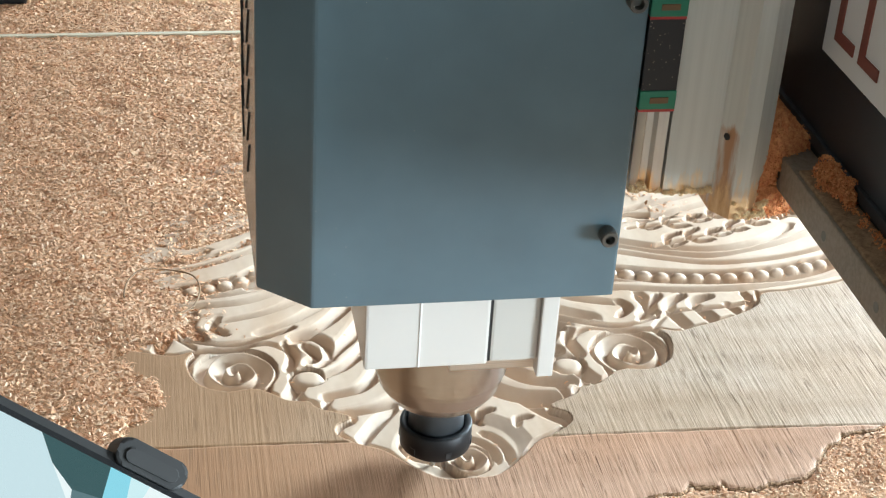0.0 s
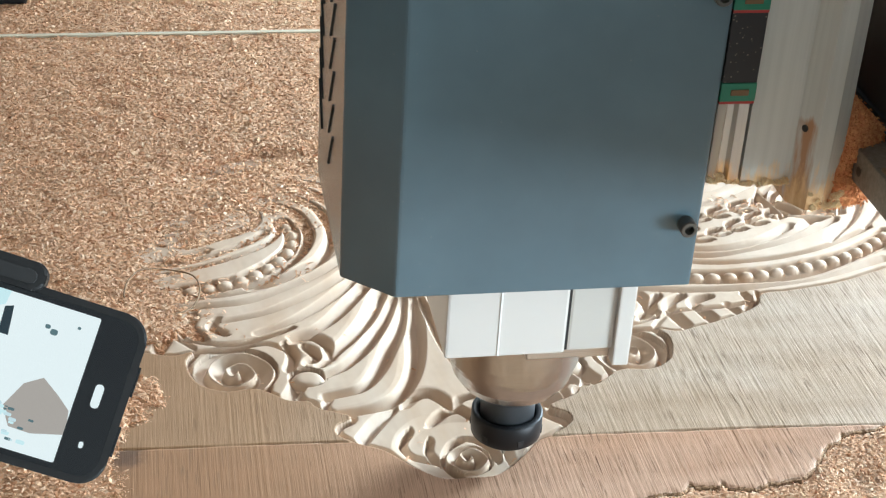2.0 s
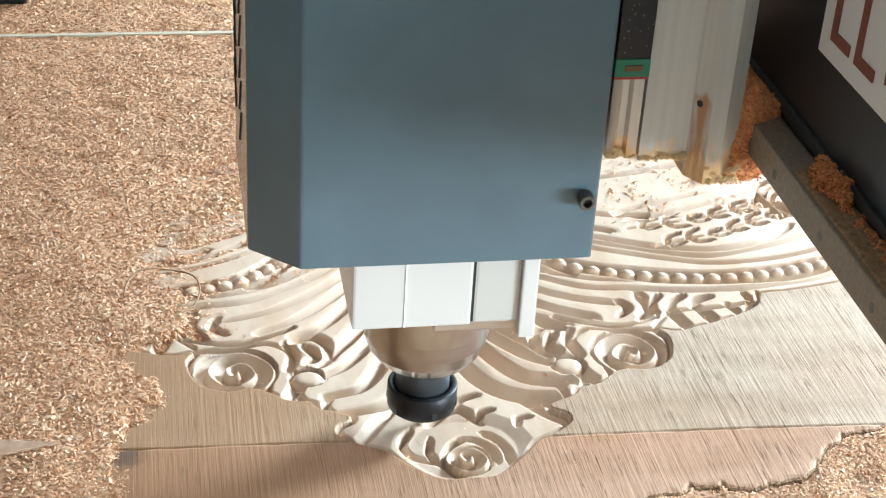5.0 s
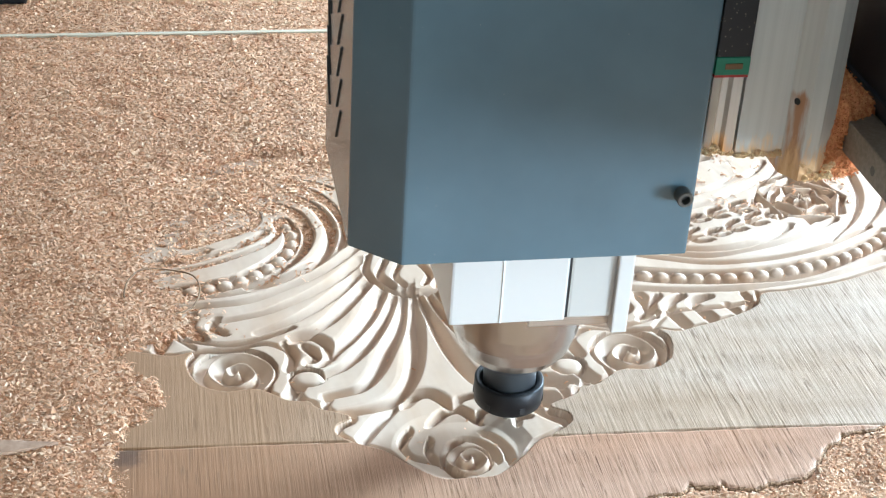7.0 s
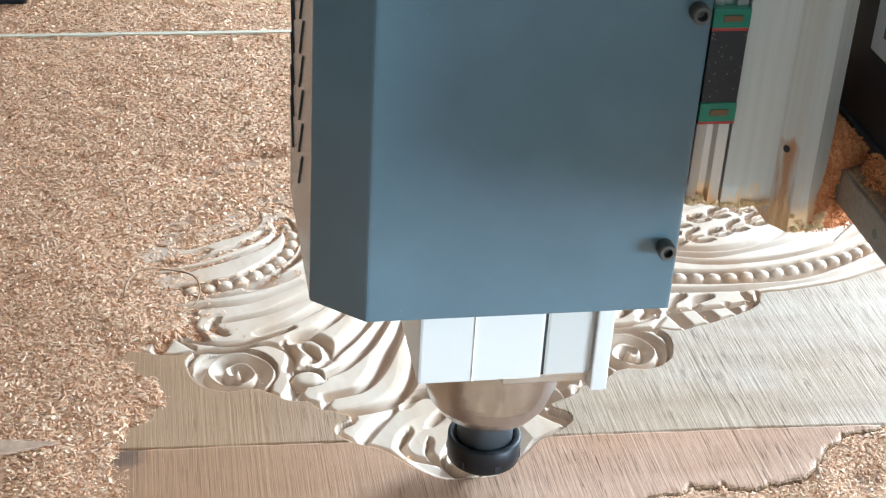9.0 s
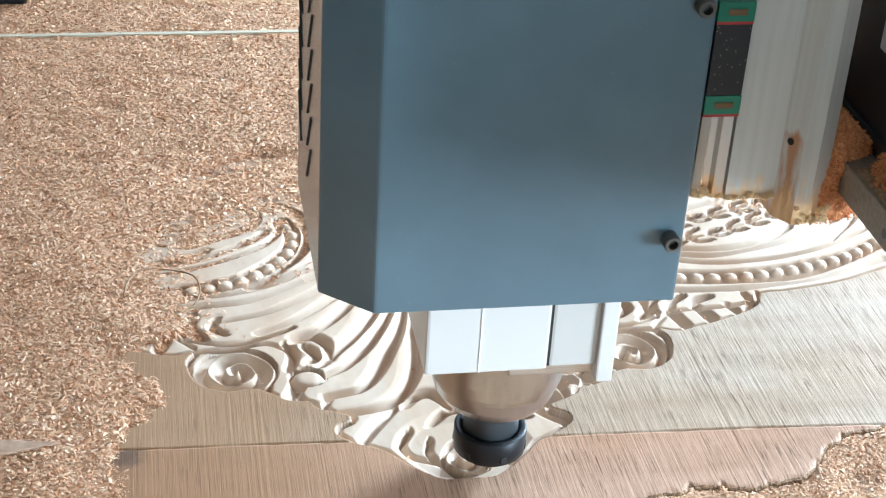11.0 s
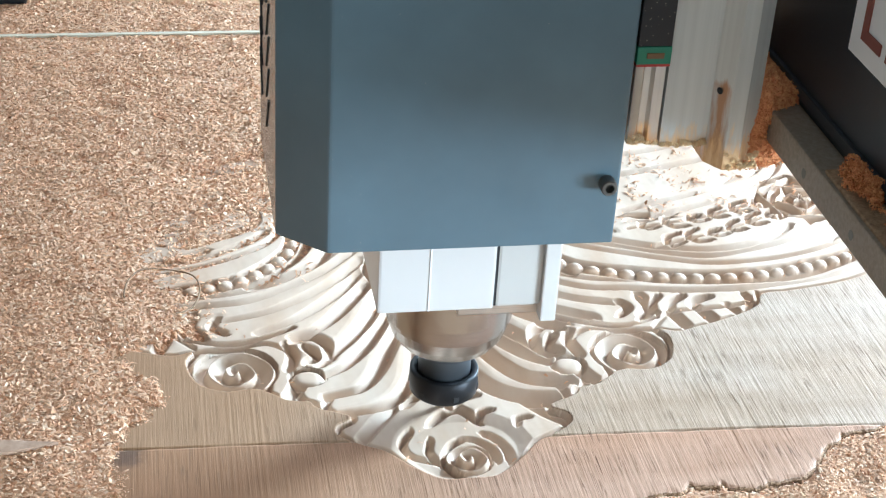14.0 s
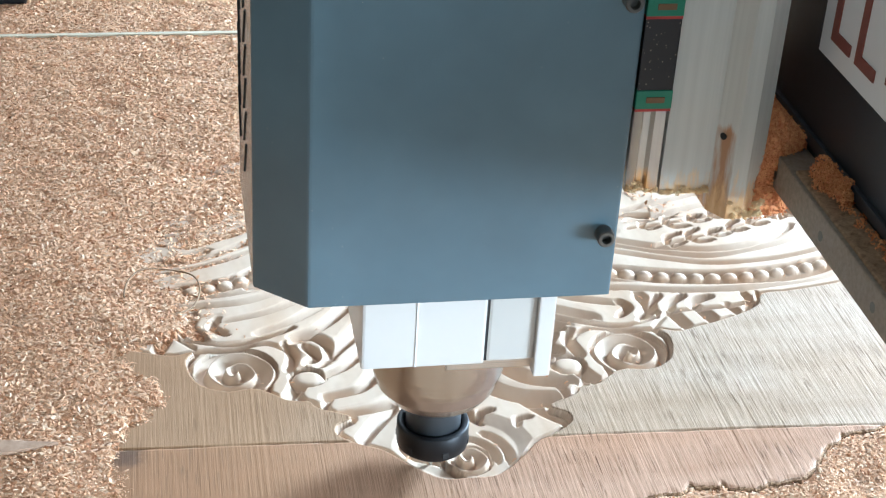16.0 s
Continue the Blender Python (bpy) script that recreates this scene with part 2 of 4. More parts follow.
def part(name, bm, mat, parent=None, label="", smooth=False):
    ob = new(name, mesh_of(name, bm, mat, smooth))
    if parent:
        ob.parent = parent
    return tagged(ob, label)


def box(x0, x1, y0, y1, z0, z1, bevel=0.0, bm=None):
    bm = bm or bmesh.new()
    r = bmesh.ops.create_cube(bm, size=1.0)
    for v in r["verts"]:
        v.co = Vector((x0 + (x1 - x0) * (v.co.x + 0.5), y0 + (y1 - y0) * (v.co.y + 0.5), z0 + (z1 - z0) * (v.co.z + 0.5)))
    if bevel:
        edges = list({e for v in r["verts"] for e in v.link_edges})
        bmesh.ops.bevel(bm, geom=edges, offset=bevel, segments=2, affect="EDGES", profile=0.6)
    return bm


def prism(outline, z0, z1, bevel=0.0):
    """A plan outline (x, y), counter-clockwise, pulled up from z0 to z1."""
    bm = bmesh.new()
    low = [bm.verts.new((x, y, z0)) for x, y in outline]
    top = [bm.verts.new((x, y, z1)) for x, y in outline]
    bm.faces.new(low[::-1])
    bm.faces.new(top)
    n = len(outline)
    for i in range(n):
        bm.faces.new((low[i], low[(i + 1) % n], top[(i + 1) % n], top[i]))
    if bevel:
        bmesh.ops.bevel(bm, geom=list(bm.edges), offset=bevel, segments=2, affect="EDGES", profile=0.6)
    return bm


def lathe(profile, steps=64, centre=(0, 0)):
    """Rings of (radius, z), from the bottom up."""
    bm = bmesh.new()
    rings = []
    for r, z in profile:
        rings.append([bm.verts.new((centre[0] + r * math.cos(2 * math.pi * i / steps), centre[1] + r * math.sin(2 * math.pi * i / steps), z)) for i in range(steps)])
    for a, b in zip(rings, rings[1:]):
        for i in range(steps):
            j = (i + 1) % steps
            bm.faces.new((a[i], a[j], b[j], b[i]))
    bm.faces.new(rings[0][::-1])
    bm.faces.new(rings[-1])
    return bm


# ---- the carved panel ----
AXIS = 22.4        # the motif's mirror axis, mm
BEADS = [(101, 346), (95, 329), (96, 311), (103, 294), (119, 275), (141, 257), (165, 247), (192, 240), (218, 234), (247, 230),
         (278, 229), (309, 232), (343, 239), (373, 248), (405, 263), (442, 289)]
# half of the motif's edge, from the lower tip outwards, in mm from the axis
EDGE = [(0, -23), (19, -22), (39, -6), (55, 12), (72, 22), (86, 34), (86, 45), (75, 55), (97, 67), (103, 76), (118, 79), (140, 95),
        (163, 94), (181, 104), (189, 120), (191, 137), (186, 148), (201, 144), (222, 150), (255, 162), (279, 176), (290, 193),
        (316, 196), (361, 205), (397, 218), (437, 236), (470, 262), (500, 320), (490, 400), (430, 470), (300, 505), (150, 512), (0, 512)]
# ledges of each half: depth, width of the steep face (right of the line's run), widths of the
# slope that climbs away on the other side at the line's start, middle and end, then the line, all in mm
FAN = [
    (9.5, 6.0, (8, 15, 22), [(27, 227), (43, 190), (63, 159), (80, 138), (90, 126)]),
    (9.5, 6.0, (7, 16, 24), [(18, 222), (32, 185), (51, 148), (70, 124), (86, 113)]),
    (9.5, 6.0, (7, 16, 26), [(10, 222), (19, 180), (35, 138), (47, 112), (63, 92), (90, 84)]),
    (9.5, 6.5, (7, 16, 26), [(2, 221), (6, 186), (10, 150), (17, 116), (27, 92), (40, 76), (59, 66), (86, 61)]),
]
SWEEPS = [
    (8.5, 5.0, (9, 16, 20), [(38, 240), (64, 199), (86, 175), (108, 165)]),
    (5.5, 3.2, (9, 15, 18), [(43, 255), (67, 221), (100, 190), (134, 171)]),
    (4.8, 2.6, (9, 14, 16), [(40, 274), (64, 245), (93, 220), (126, 200), (160, 190)]),
    (4.5, 2.4, (10, 13, 15), [(41, 294), (72, 260), (104, 237), (140, 217), (177, 212), (220, 205), (269, 203), (295, 206), (349, 215), (421, 240)]),
    (4.5, 2.4, (8, 12, 13), [(50, 305), (74, 275), (109, 247), (143, 232), (177, 226), (249, 216), (299, 216), (353, 224), (430, 261)]),
]
RIMS = [
    (11.0, 6.5, (12, 12, 10), [(109, 377), (90, 362), (81, 334), (82, 315), (91, 292), (107, 272), (137, 250), (174, 238), (225, 226), (285, 222), (350, 231), (436, 274)]),
    (10.0, 6.5, (15, 13, 6), [(88, 389), (69, 367), (60, 333), (64, 304), (78, 277), (104, 256), (137, 243)]),
    (9.0, 4.0, (12, 9, 8), [(90, 412), (66, 395), (50, 357), (47, 327), (54, 300)]),
]
UPPER = [
    (8.0, 4.0, (11, 12, 12), [(129, 379), (123, 358), (126, 343), (142, 329), (186, 308)]),
    (6.5, 3.5, (8, 8, 8), [(107, 347), (106, 331), (115, 313), (134, 297), (163, 281), (201, 266), (255, 249), (310, 250), (368, 265), (430, 299)]),
    (6.0, 3.2, (9, 12, 12), [(117, 327), (133, 312), (163, 293), (201, 277), (252, 260), (289, 263), (349, 282), (404, 314)]),
]
OUTER = [
    (5.5, 3.0, (10, 12, 12), [(169, 300), (202, 286), (231, 276), (271, 270), (316, 280), (357, 305)]),
    (5.5, 3.0, (10, 12, 12), [(290, 272), (353, 294), (390, 321)]),
    (6.5, 4.0, (10, 12, 12), [(385, 280), (423, 318), (446, 360), (454, 402)]),
    (6.5, 4.0, (10, 12, 12), [(427, 302), (458, 337), (486, 386)]),
]
FAR_BANDS = [
    (5.0, 3.0, (10, 12, 12), [(200, 340), (287, 371), (326, 391), (354, 406), (374, 428)]),
    (5.0, 3.0, (10, 12, 12), [(210, 325), (285, 349), (339, 379), (379, 410), (397, 445)]),
    (5.5, 3.0, (10, 14, 14), [(150, 400), (240, 415), (320, 440)]),
    (5.5, 3.0, (10, 14, 14), [(130, 430), (210, 445), (300, 470)]),
]
FAR_CURLS = [
    (7.5, 4.5, (8, 9, 8), [(135, 400), (119, 415), (101, 424), (75, 418), (53, 404)]),
    (7.5, 4.5, (8, 9, 8), [(116, 395), (102, 403), (88, 402), (72, 394), (56, 376)]),
    (7.0, 4.0, (7, 8, 7), [(139, 423), (161, 420), (173, 408), (179, 387), (175, 363)]),
    (7.0, 4.0, (7, 8, 7), [(148, 395), (139, 380), (119, 372), (110, 364)]),
    (7.0, 4.0, (10, 10, 8), [(150, 372), (160, 352), (190, 338), (230, 335)]),
]
HUB = [
    (7.0, 5.0, (5, 6, 4), [(34, 283), (39, 260), (32, 241), (17, 227), (0, 221)]),
    (6.5, 5.0, (6, 6, 4), [(21, 274), (28, 252), (18, 233)]),
    (6.0, 4.0, (5, 5, 4), [(9, 267), (15, 249), (9, 234)]),
]
# pointed leaves between the fan and the outer bands
LEAVES = [
    (6.5, 6.0, (5, 6, 5), [(190, 175), (188, 186), (199, 200)]),
    (6.5, 6.0, (8, 9, 6), [(205, 181), (207, 189), (220, 199)]),
    (6.0, 6.0, (9, 10, 6), [(226, 182), (228, 189), (243, 196)]),
]
LOWER_LEAVES = [
    (6.5, 8.5, (8, 9, 7), [(210, 153), (206, 166), (202, 178)]),
    (6.0, 8.0, (10, 11, 8), [(236, 158), (233, 168), (228, 177)]),
    (5.0, 5.0, (10, 10, 8), [(261, 169), (259, 175), (255, 181)]),
    (6.5, 6.0, (4, 5, 4), [(268, 174), (275, 186), (273, 197)]),
    (6.5, 4.0, (4, 4, 4), [(279, 177), (287, 190), (286, 197)]),
    (4.5, 2.0, (6, 8, 8), [(288, 191), (262, 182), (231, 179), (203, 176), (184, 156)]),
]
CURLS = [
    (7.0, 7.0, (4, 5, 5), [(160, 176), (168, 184), (164, 192)]),
    (8.0, 9.5, (6, 7, 6), [(177, 173), (186, 185), (182, 200)]),
    (5.5, 2.5, (5, 8, 8), [(192, 170), (161, 160), (131, 166), (106, 178)]),
    (6.0, 2.5, (6, 8, 8), [(186, 151), (156, 154), (129, 158), (113, 147)]),
]
LOBES = [
    (7.0, 7.5, (5, 6, 5), [(97, 129), (90, 138), (97, 151)]),
    (6.0, 6.0, (3, 4, 3), [(98, 106), (95, 112), (101, 119)]),
    (8.0, 9.0, (6, 7, 6), [(119, 81), (111, 93), (103, 115)]),
    (7.0, 6.0, (4, 5, 4), [(127, 79), (132, 89), (130, 101)]),
    (6.5, 5.0, (4, 5, 4), [(104, 78), (109, 88), (105, 96)]),
    (6.5, 5.0, (4, 4, 4), [(86, 62), (90, 71), (87, 79)]),
    (8.0, 7.5, (6, 7, 6), [(112, 122), (108, 140), (112, 154)]),
    (8.0, 8.0, (5, 7, 7), [(81, 132), (80, 152), (92, 165), (107, 162)]),
]
# leaves and petals about the lower flower, which has no mirror twin
FLOWER = [
    (7.5, 7.0, (4, 4, 3), [(-21, 0), (-38, 9), (-43, 24), (-36, 37)]),
    (7.5, 7.0, (3, 4, 3), [(-19, -2), (-25, 13), (-22, 28)]),
    (8.0, 6.0, (6, 8, 7), [(-6, -18), (-14, -1), (-7, 20), (4, 28)]),
    (7.0, 8.0, (3, 4, 3), [(22, 0), (20, 13), (11, 23), (1, 25)]),
    (7.5, 8.5, (4, 4, 4), [(31, -1), (31, 11), (26, 23), (19, 30)]),
    (6.0, 7.5, (4, 5, 4), [(-19, 46), (-6, 58), (8, 60), (20, 45)]),
]
TULIP = [
    (6.5, 5.0, (14, 16, 10), [(-68, 28), (-54, 48), (-39, 68)]),
    (7.0, 8.0, (9, 10, 6), [(-35, 69), (-23, 80), (-10, 80), (3, 64)]),
    (6.0, 5.0, (6, 8, 5), [(2, 62), (9, 71), (22, 76)]),
    (6.0, 5.0, (5, 5, 4), [(18, 46), (21, 54), (29, 57)]),
    (5.0, 4.5, (5, 5, 4), [(45, 37), (48, 44), (56, 46)]),
    (7.0, 12.0, (5, 5, 4), [(84, 32), (70, 44), (55, 62)]),
]
# two leaf trails: a spine with slanting side cuts
TRAILS = []
for (x0, y0), (x1, y1) in (((222, 282), (350, 330)), ((205, 312), (345, 352))):
    TRAILS.append((4.5, 2.5, (4, 5, 4), [(x0, y0), ((x0 + x1) / 2, (y0 + y1) / 2 - 5), (x1, y1)]))
    lean_of = math.atan2(y1 - y0, x1 - x0)
    count = int(math.hypot(x1 - x0, y1 - y0) / 21)
    for k in range(count):
        at = (k + 0.5) / count
        px, py = x0 + (x1 - x0) * at, y0 + (y1 - y0) * at - 5 * math.sin(math.pi * at)
        for turn in (1, -1):
            a = lean_of + turn * radians(58 + 9 * math.sin(k * 2.3))
            long = 19 + 4 * math.sin(k * 1.7 + turn)
            run = [(px + 2 * math.cos(a), py + 2 * math.sin(a)), (px + 0.5 * long * math.cos(a), py + 0.5 * long * math.sin(a)), (px + long * math.cos(a - turn * 0.5), py + long * math.sin(a - turn * 0.5))]
            TRAILS.append((6.5, 6, (2.5, 3, 2.5), run if turn > 0 else run[::-1]))


def spline(points, step=1.5):
    """A smooth line through the points (Catmull-Rom), as an array."""
    p = np.array([points[0], *points, points[-1]], float)
    out = []
    for a, b, c, d in zip(p, p[1:], p[2:], p[3:]):
        n = max(2, int(np.hypot(*(c - b)) / step))
        t = np.linspace(0, 1, n, endpoint=False)[:, None]
        out.append(0.5 * (2 * b + (c - a) * t + (2 * a - 5 * b + 4 * c - d) * t ** 2 + (3 * b - a - 3 * c + d) * t ** 3))
    out.append(p[-1][None])
    return np.concatenate(out)


def graded(lo, a, b, hi, fine, coarse):
    return np.concatenate([np.arange(lo, a, coarse), np.arange(a, b, fine), np.arange(b, hi + coarse, coarse)])


XS = graded(-700, -232, 530, 1100, 0.74, 6.0)
YS = graded(-320, -62, 470, 1500, 0.74, 6.0)
GX, GY = np.meshgrid(XS, YS)


def smooth_noise(x, y, size, seed):
    """Soft random hills, about -1 to 1, with bumps of the given size in mm."""
    rng = np.random.RandomState(seed)
    total = np.zeros_like(x)
    for k in range(14):
        ang, ph, sc = rng.uniform(0, 2 * np.pi), rng.uniform(0, 2 * np.pi), rng.uniform(0.6, 1.6)
        total += np.sin((x * np.cos(ang) + y * np.sin(ang)) * 2 * np.pi / (size * sc) + ph)
    return total / 14 * 2.2


def window_of(x0, x1, y0, y1):
    i0, i1 = np.searchsorted(XS, (x0, x1))
    j0, j1 = np.searchsorted(YS, (y0, y1))
    return slice(max(j0 - 1, 0), j1 + 1), slice(max(i0 - 1, 0), i1 + 1)


def line_distance(line, reach):
    """The stretch of the grid near a line, and its distance from the line in mm."""
    lo, hi = line.min(0) - reach, line.max(0) + reach
    w = window_of(lo[0], hi[0], lo[1], hi[1])
    x, y = GX[w], GY[w]
    d2 = np.full(x.shape, 1e9)
    for a in line:
        d2 = np.minimum(d2, (x - a[0]) ** 2 + (y - a[1]) ** 2)
    return w, np.sqrt(d2)


def ledge(level, depth, steep, slope, line):
    """Sink a ledge into the level: a steep face right of the line's run, a rounded slope climbing away on its left."""
    reach = max(steep, *slope)
    lo, hi = line.min(0) - reach, line.max(0) + reach
    w = window_of(lo[0], hi[0], lo[1], hi[1])
    x, y = GX[w], GY[w]
    d2, side, along = np.full(x.shape, 1e9), np.zeros(x.shape), np.zeros(x.shape)
    runs = np.gradient(line, axis=0)
    for k, ((px, py), (rx, ry)) in enumerate(zip(line, runs)):
        dx, dy = x - px, y - py
        q = dx * dx + dy * dy
        near = q < d2
        d2 = np.where(near, q, d2)
        side = np.where(near, rx * dy - ry * dx, side)
        along = np.where(near, k / (len(line) - 1), along)
    d = np.sqrt(d2)
    fade = np.interp(along, [0, 0.08, 0.92, 1], [0.75, 1, 1, 0.75])
    wide = np.interp(along, [0, 0.5, 1], slope)
    climb = 0.8 * np.clip(1 - d / (0.6 * wide), 0, 1) + 0.2 * np.clip(1 - d / wide, 0, 1)
    face = np.clip(1 - d / steep, 0, 1) ** 0.75
    level[w] = np.minimum(level[w], -1.0 - depth * fade * np.where(side > 0, climb, face))


def inside(poly, x, y):
    hit = np.zeros(x.shape, bool)
    n = len(poly)
    for i in range(n):
        (x0, y0), (x1, y1) = poly[i], poly[(i + 1) % n]
        if y0 != y1:
            hit ^= ((y0 > y) != (y1 > y)) & (x < (x1 - x0) * (y - y0) / (y1 - y0) + x0)
    return hit


def live_edge(x):
    """The near, bark edge of the slab: y for x, mm."""
    y = np.interp(x, [-700, -100, 60, 100, 142, 185, 216, 257, 270, 284, 309, 342, 420, 600, 1100],
                  [-160, -130, -95, -76, -58, -49, -56, -47, -40, -20, -2, 5, 22, 40, 60])
    rough = smooth_noise(x, x * 0, 26, 31)
    torn = smooth_noise(x, x * 0, 7, 32) * np.clip(smooth_noise(x, x * 0, 60, 33) + 0.4, 0.1, 1)
    notch = np.clip(smooth_noise(x, x * 0, 15, 34) - 0.45, 0, 1)
    return y + 2.0 * rough + 1.9 * torn + 7.0 * notch


def seam(x):
    return 22.0 - 0.042 * (x + 202) + 9 - 0.6 * np.sin(x * 0.02)


def carve():
    h = smooth_noise(GX, GY, 60, 3) * 0.12
    half = spline(EDGE, 2.0)
    ring = np.concatenate([half * (1, 1), (half * (-1, 1))[::-1]]) + (AXIS, 0)
    cut_in = inside(ring, GX, GY)
    inner = -1.2 + 0.25 * smooth_noise(GX, GY, 45, 5)
    for group in (FAN, SWEEPS, RIMS, UPPER, OUTER, FAR_BANDS, FAR_CURLS, HUB, LEAVES, LOWER_LEAVES, CURLS, LOBES, TRAILS):
        for depth, steep, slope, pts in group:
            line = spline(pts)
            ledge(inner, depth, steep, slope, line + (AXIS, 0))
            ledge(inner, depth, steep, slope, (line * (-1, 1))[::-1] + (AXIS, 0))
    bowl = np.hypot((GX - AXIS - 2) / 52, (GY - 14) / 44)
    inner = np.where(bowl < 1, inner - 3.0 * np.clip((1 - bowl) * 4, 0, 1), inner)
    for depth, steep, slope, pts in FLOWER + TULIP:
        ledge(inner, depth + (3.0 if pts[0][1] < 50 and abs(pts[0][0]) < 35 else 0.0), steep, slope, spline(pts) + (AXIS, 0))
    # spiral roses: two mirrored, and the heart of the lower flower
    for cx, cy, radius, turns, sign, phase in ((AXIS + 154, 121, 32, 2.4, 1, 0.6), (AXIS - 154, 121, 32, 2.4, -1, 0.6), (AXIS + 4, 2, 17, 1.6, -1, 0.55)):
        w = window_of(cx - radius, cx + radius, cy - radius, cy + radius)
        dx, dy = GX[w] - cx, GY[w] - cy
        r, th = np.hypot(dx, dy), np.arctan2(dy, dx * sign)
        saw = (turns * (r / radius) ** 0.9 - (th + np.pi) / (2 * np.pi) + phase) % 1.0
        rose = -9.0 + 7.8 * np.clip(saw / 0.74, 0, 1) ** 1.0 * np.clip((1 - saw) / 0.26, 0, 1) + 1.5 * np.exp(-(r / 4.0) ** 2)
        rose += 0.7 * np.sin(3 * th + 4 * r / radius)
        inner[w] = np.where(r < radius, rose, inner[w])
    # the side flowers: rings of pointed petals
    for sign in (1, -1):
        cx, cy, radius = AXIS + sign * 385, 357, 46
        w = window_of(cx - radius, cx + radius, cy - radius, cy + radius)
        dx, dy = GX[w] - cx, GY[w] - cy
        r, th = np.hypot(dx, dy), np.arctan2(dy, dx)
        ring_no = np.floor(3 * r / radius)
        saw = (3 * r / radius + 0.5 * np.abs(np.sin(2.5 * th + 1.3 * ring_no))) % 1.0
        petal = -8.5 + 7.5 * np.clip(saw / 0.7, 0, 1) ** 1.2 * np.clip((1 - saw) / 0.3, 0, 1)
        petal -= 3.0 * np.clip(1 - np.abs(np.sin(2.5 * th + 1.3 * ring_no)) * 5, 0, 1)
        inner[w] = np.where(r < radius - 5 * np.abs(np.sin(4 * th)), petal, inner[w])
    # flat rounded buds
    for u, y, radius in ((101, 109, 13),):
        for side in (1, -1):
            cx = AXIS + side * u
            w = window_of(cx - radius - 3, cx + radius + 3, y - radius - 3, y + radius + 3)
            q = np.hypot(GX[w] - cx, (GY[w] - y) * 1.15) / radius
            inner[w] = np.where(q < 1.15, -7.0 + 5.6 * np.clip(1 - q ** 5, 0, 1) ** 0.7, inner[w])
    # the trough with its string of beads
    line = spline(BEADS, 1.0)
    along = np.concatenate([[0], np.cumsum(np.hypot(*np.diff(line, axis=0).T))])
    for side in (1, -1):
        place = line * (side, 1) + (AXIS, 0)
        w, d = line_distance(place, 8.5)
        inner[w] = np.minimum(inner[w], -6.2 + 5.5 * np.clip((d - 5.6) / 2.6, 0, 1))
        for s in np.arange(6, along[-1], 14.9):
            bx, by = np.interp(s, along, place[:, 0]), np.interp(s, along, place[:, 1])
            w = window_of(bx - 8, bx + 8, by - 8, by + 8)
            tx, ty = np.interp(s + 2, along, place[:, 0]) - np.interp(s - 2, along, place[:, 0]), np.interp(s + 2, along, place[:, 1]) - np.interp(s - 2, along, place[:, 1])
            size = math.hypot(tx, ty)
            tx, ty = tx / size, ty / size
            q = np.hypot(((GX[w] - bx) * tx + (GY[w] - by) * ty) / 7.2, ((GY[w] - by) * tx - (GX[w] - bx) * ty) / 5.7)
            inner[w] = np.maximum(inner[w], np.where(q < 1, -6.4 + 4.9 * np.sqrt(np.clip(1 - q * q, 0, 1)), -99))
    # cutter marks and torn fibres
    inner += 0.05 * smooth_noise(GX, GY, 9, 8)
    inner = inner * 1.12 - 0.5
    w, d = line_distance(ring, 9.0)
    wall = np.where(d < 1.9, -7.5 * (d / 1.9), -7.5 * np.clip(1 - (d - 1.9) / 4.5, 0, 1) ** 1.3 - 1.0)
    inner[w] = np.where(d < 1.9, np.maximum(wall, np.minimum(inner[w], -6.5)), np.minimum(inner[w], wall))
    h = np.where(cut_in, inner, h)
    # milled lines along the slab, the glue seam, the bark edge
    rng = np.random.RandomState(4)
    lines = rng.normal(0, 1, len(XS))
    h += np.where(cut_in, 0, 0.04 * lines[None, :])
    score = np.where(rng.uniform(0, 1, len(XS)) < 0.17, rng.uniform(0.08, 0.26, len(XS)), 0.0)[None, :]
    h -= np.where(cut_in, 0, score * np.clip(0.55 + 0.9 * smooth_noise(GX * 4, GY, 55, 44), 0, 1) * np.clip((GX + 120) / 240, 0.25, 1))
    ds = np.abs(GY - seam(GX))
    h -= np.where(cut_in, 0.0, np.clip(0.9 + 0.9 * smooth_noise(GX, GY * 0, 34, 41), 0.2, 1.8) * np.clip(1 - ds / 1.6, 0, 1))
    gap = GY - live_edge(GX)
    worn = 6 + 4 * smooth_noise(GX, GY, 23, 36)
    lip = -1.7 * np.clip(1 - gap / np.maximum(worn, 1.5), 0, 1) ** 1.5
    return np.where(gap < 0, -26.0, h + lip)


H = carve()


def height(x, y):
    i = np.clip(np.searchsorted(XS, x), 0, len(XS) - 1)
    j = np.clip(np.searchsorted(YS, y), 0, len(YS) - 1)
    return H[j, i]


def grid_mesh(name, verts, faces, mat, smooth=True):
    me = bpy.data.meshes.new(name)
    me.vertices.add(len(verts))
    me.vertices.foreach_set("co", np.ascontiguousarray(verts, dtype=np.float32).ravel())
    k = faces.shape[1]
    me.loops.add(faces.size)
    me.loops.foreach_set("vertex_index", np.ascontiguousarray(faces, dtype=np.int32).ravel())
    me.polygons.add(len(faces))
    me.polygons.foreach_set("loop_start", np.arange(0, faces.size, k, dtype=np.int32))
    me.update(calc_edges=True)
    me.materials.append(mat)
    if smooth:
        me.shade_smooth()
    return me


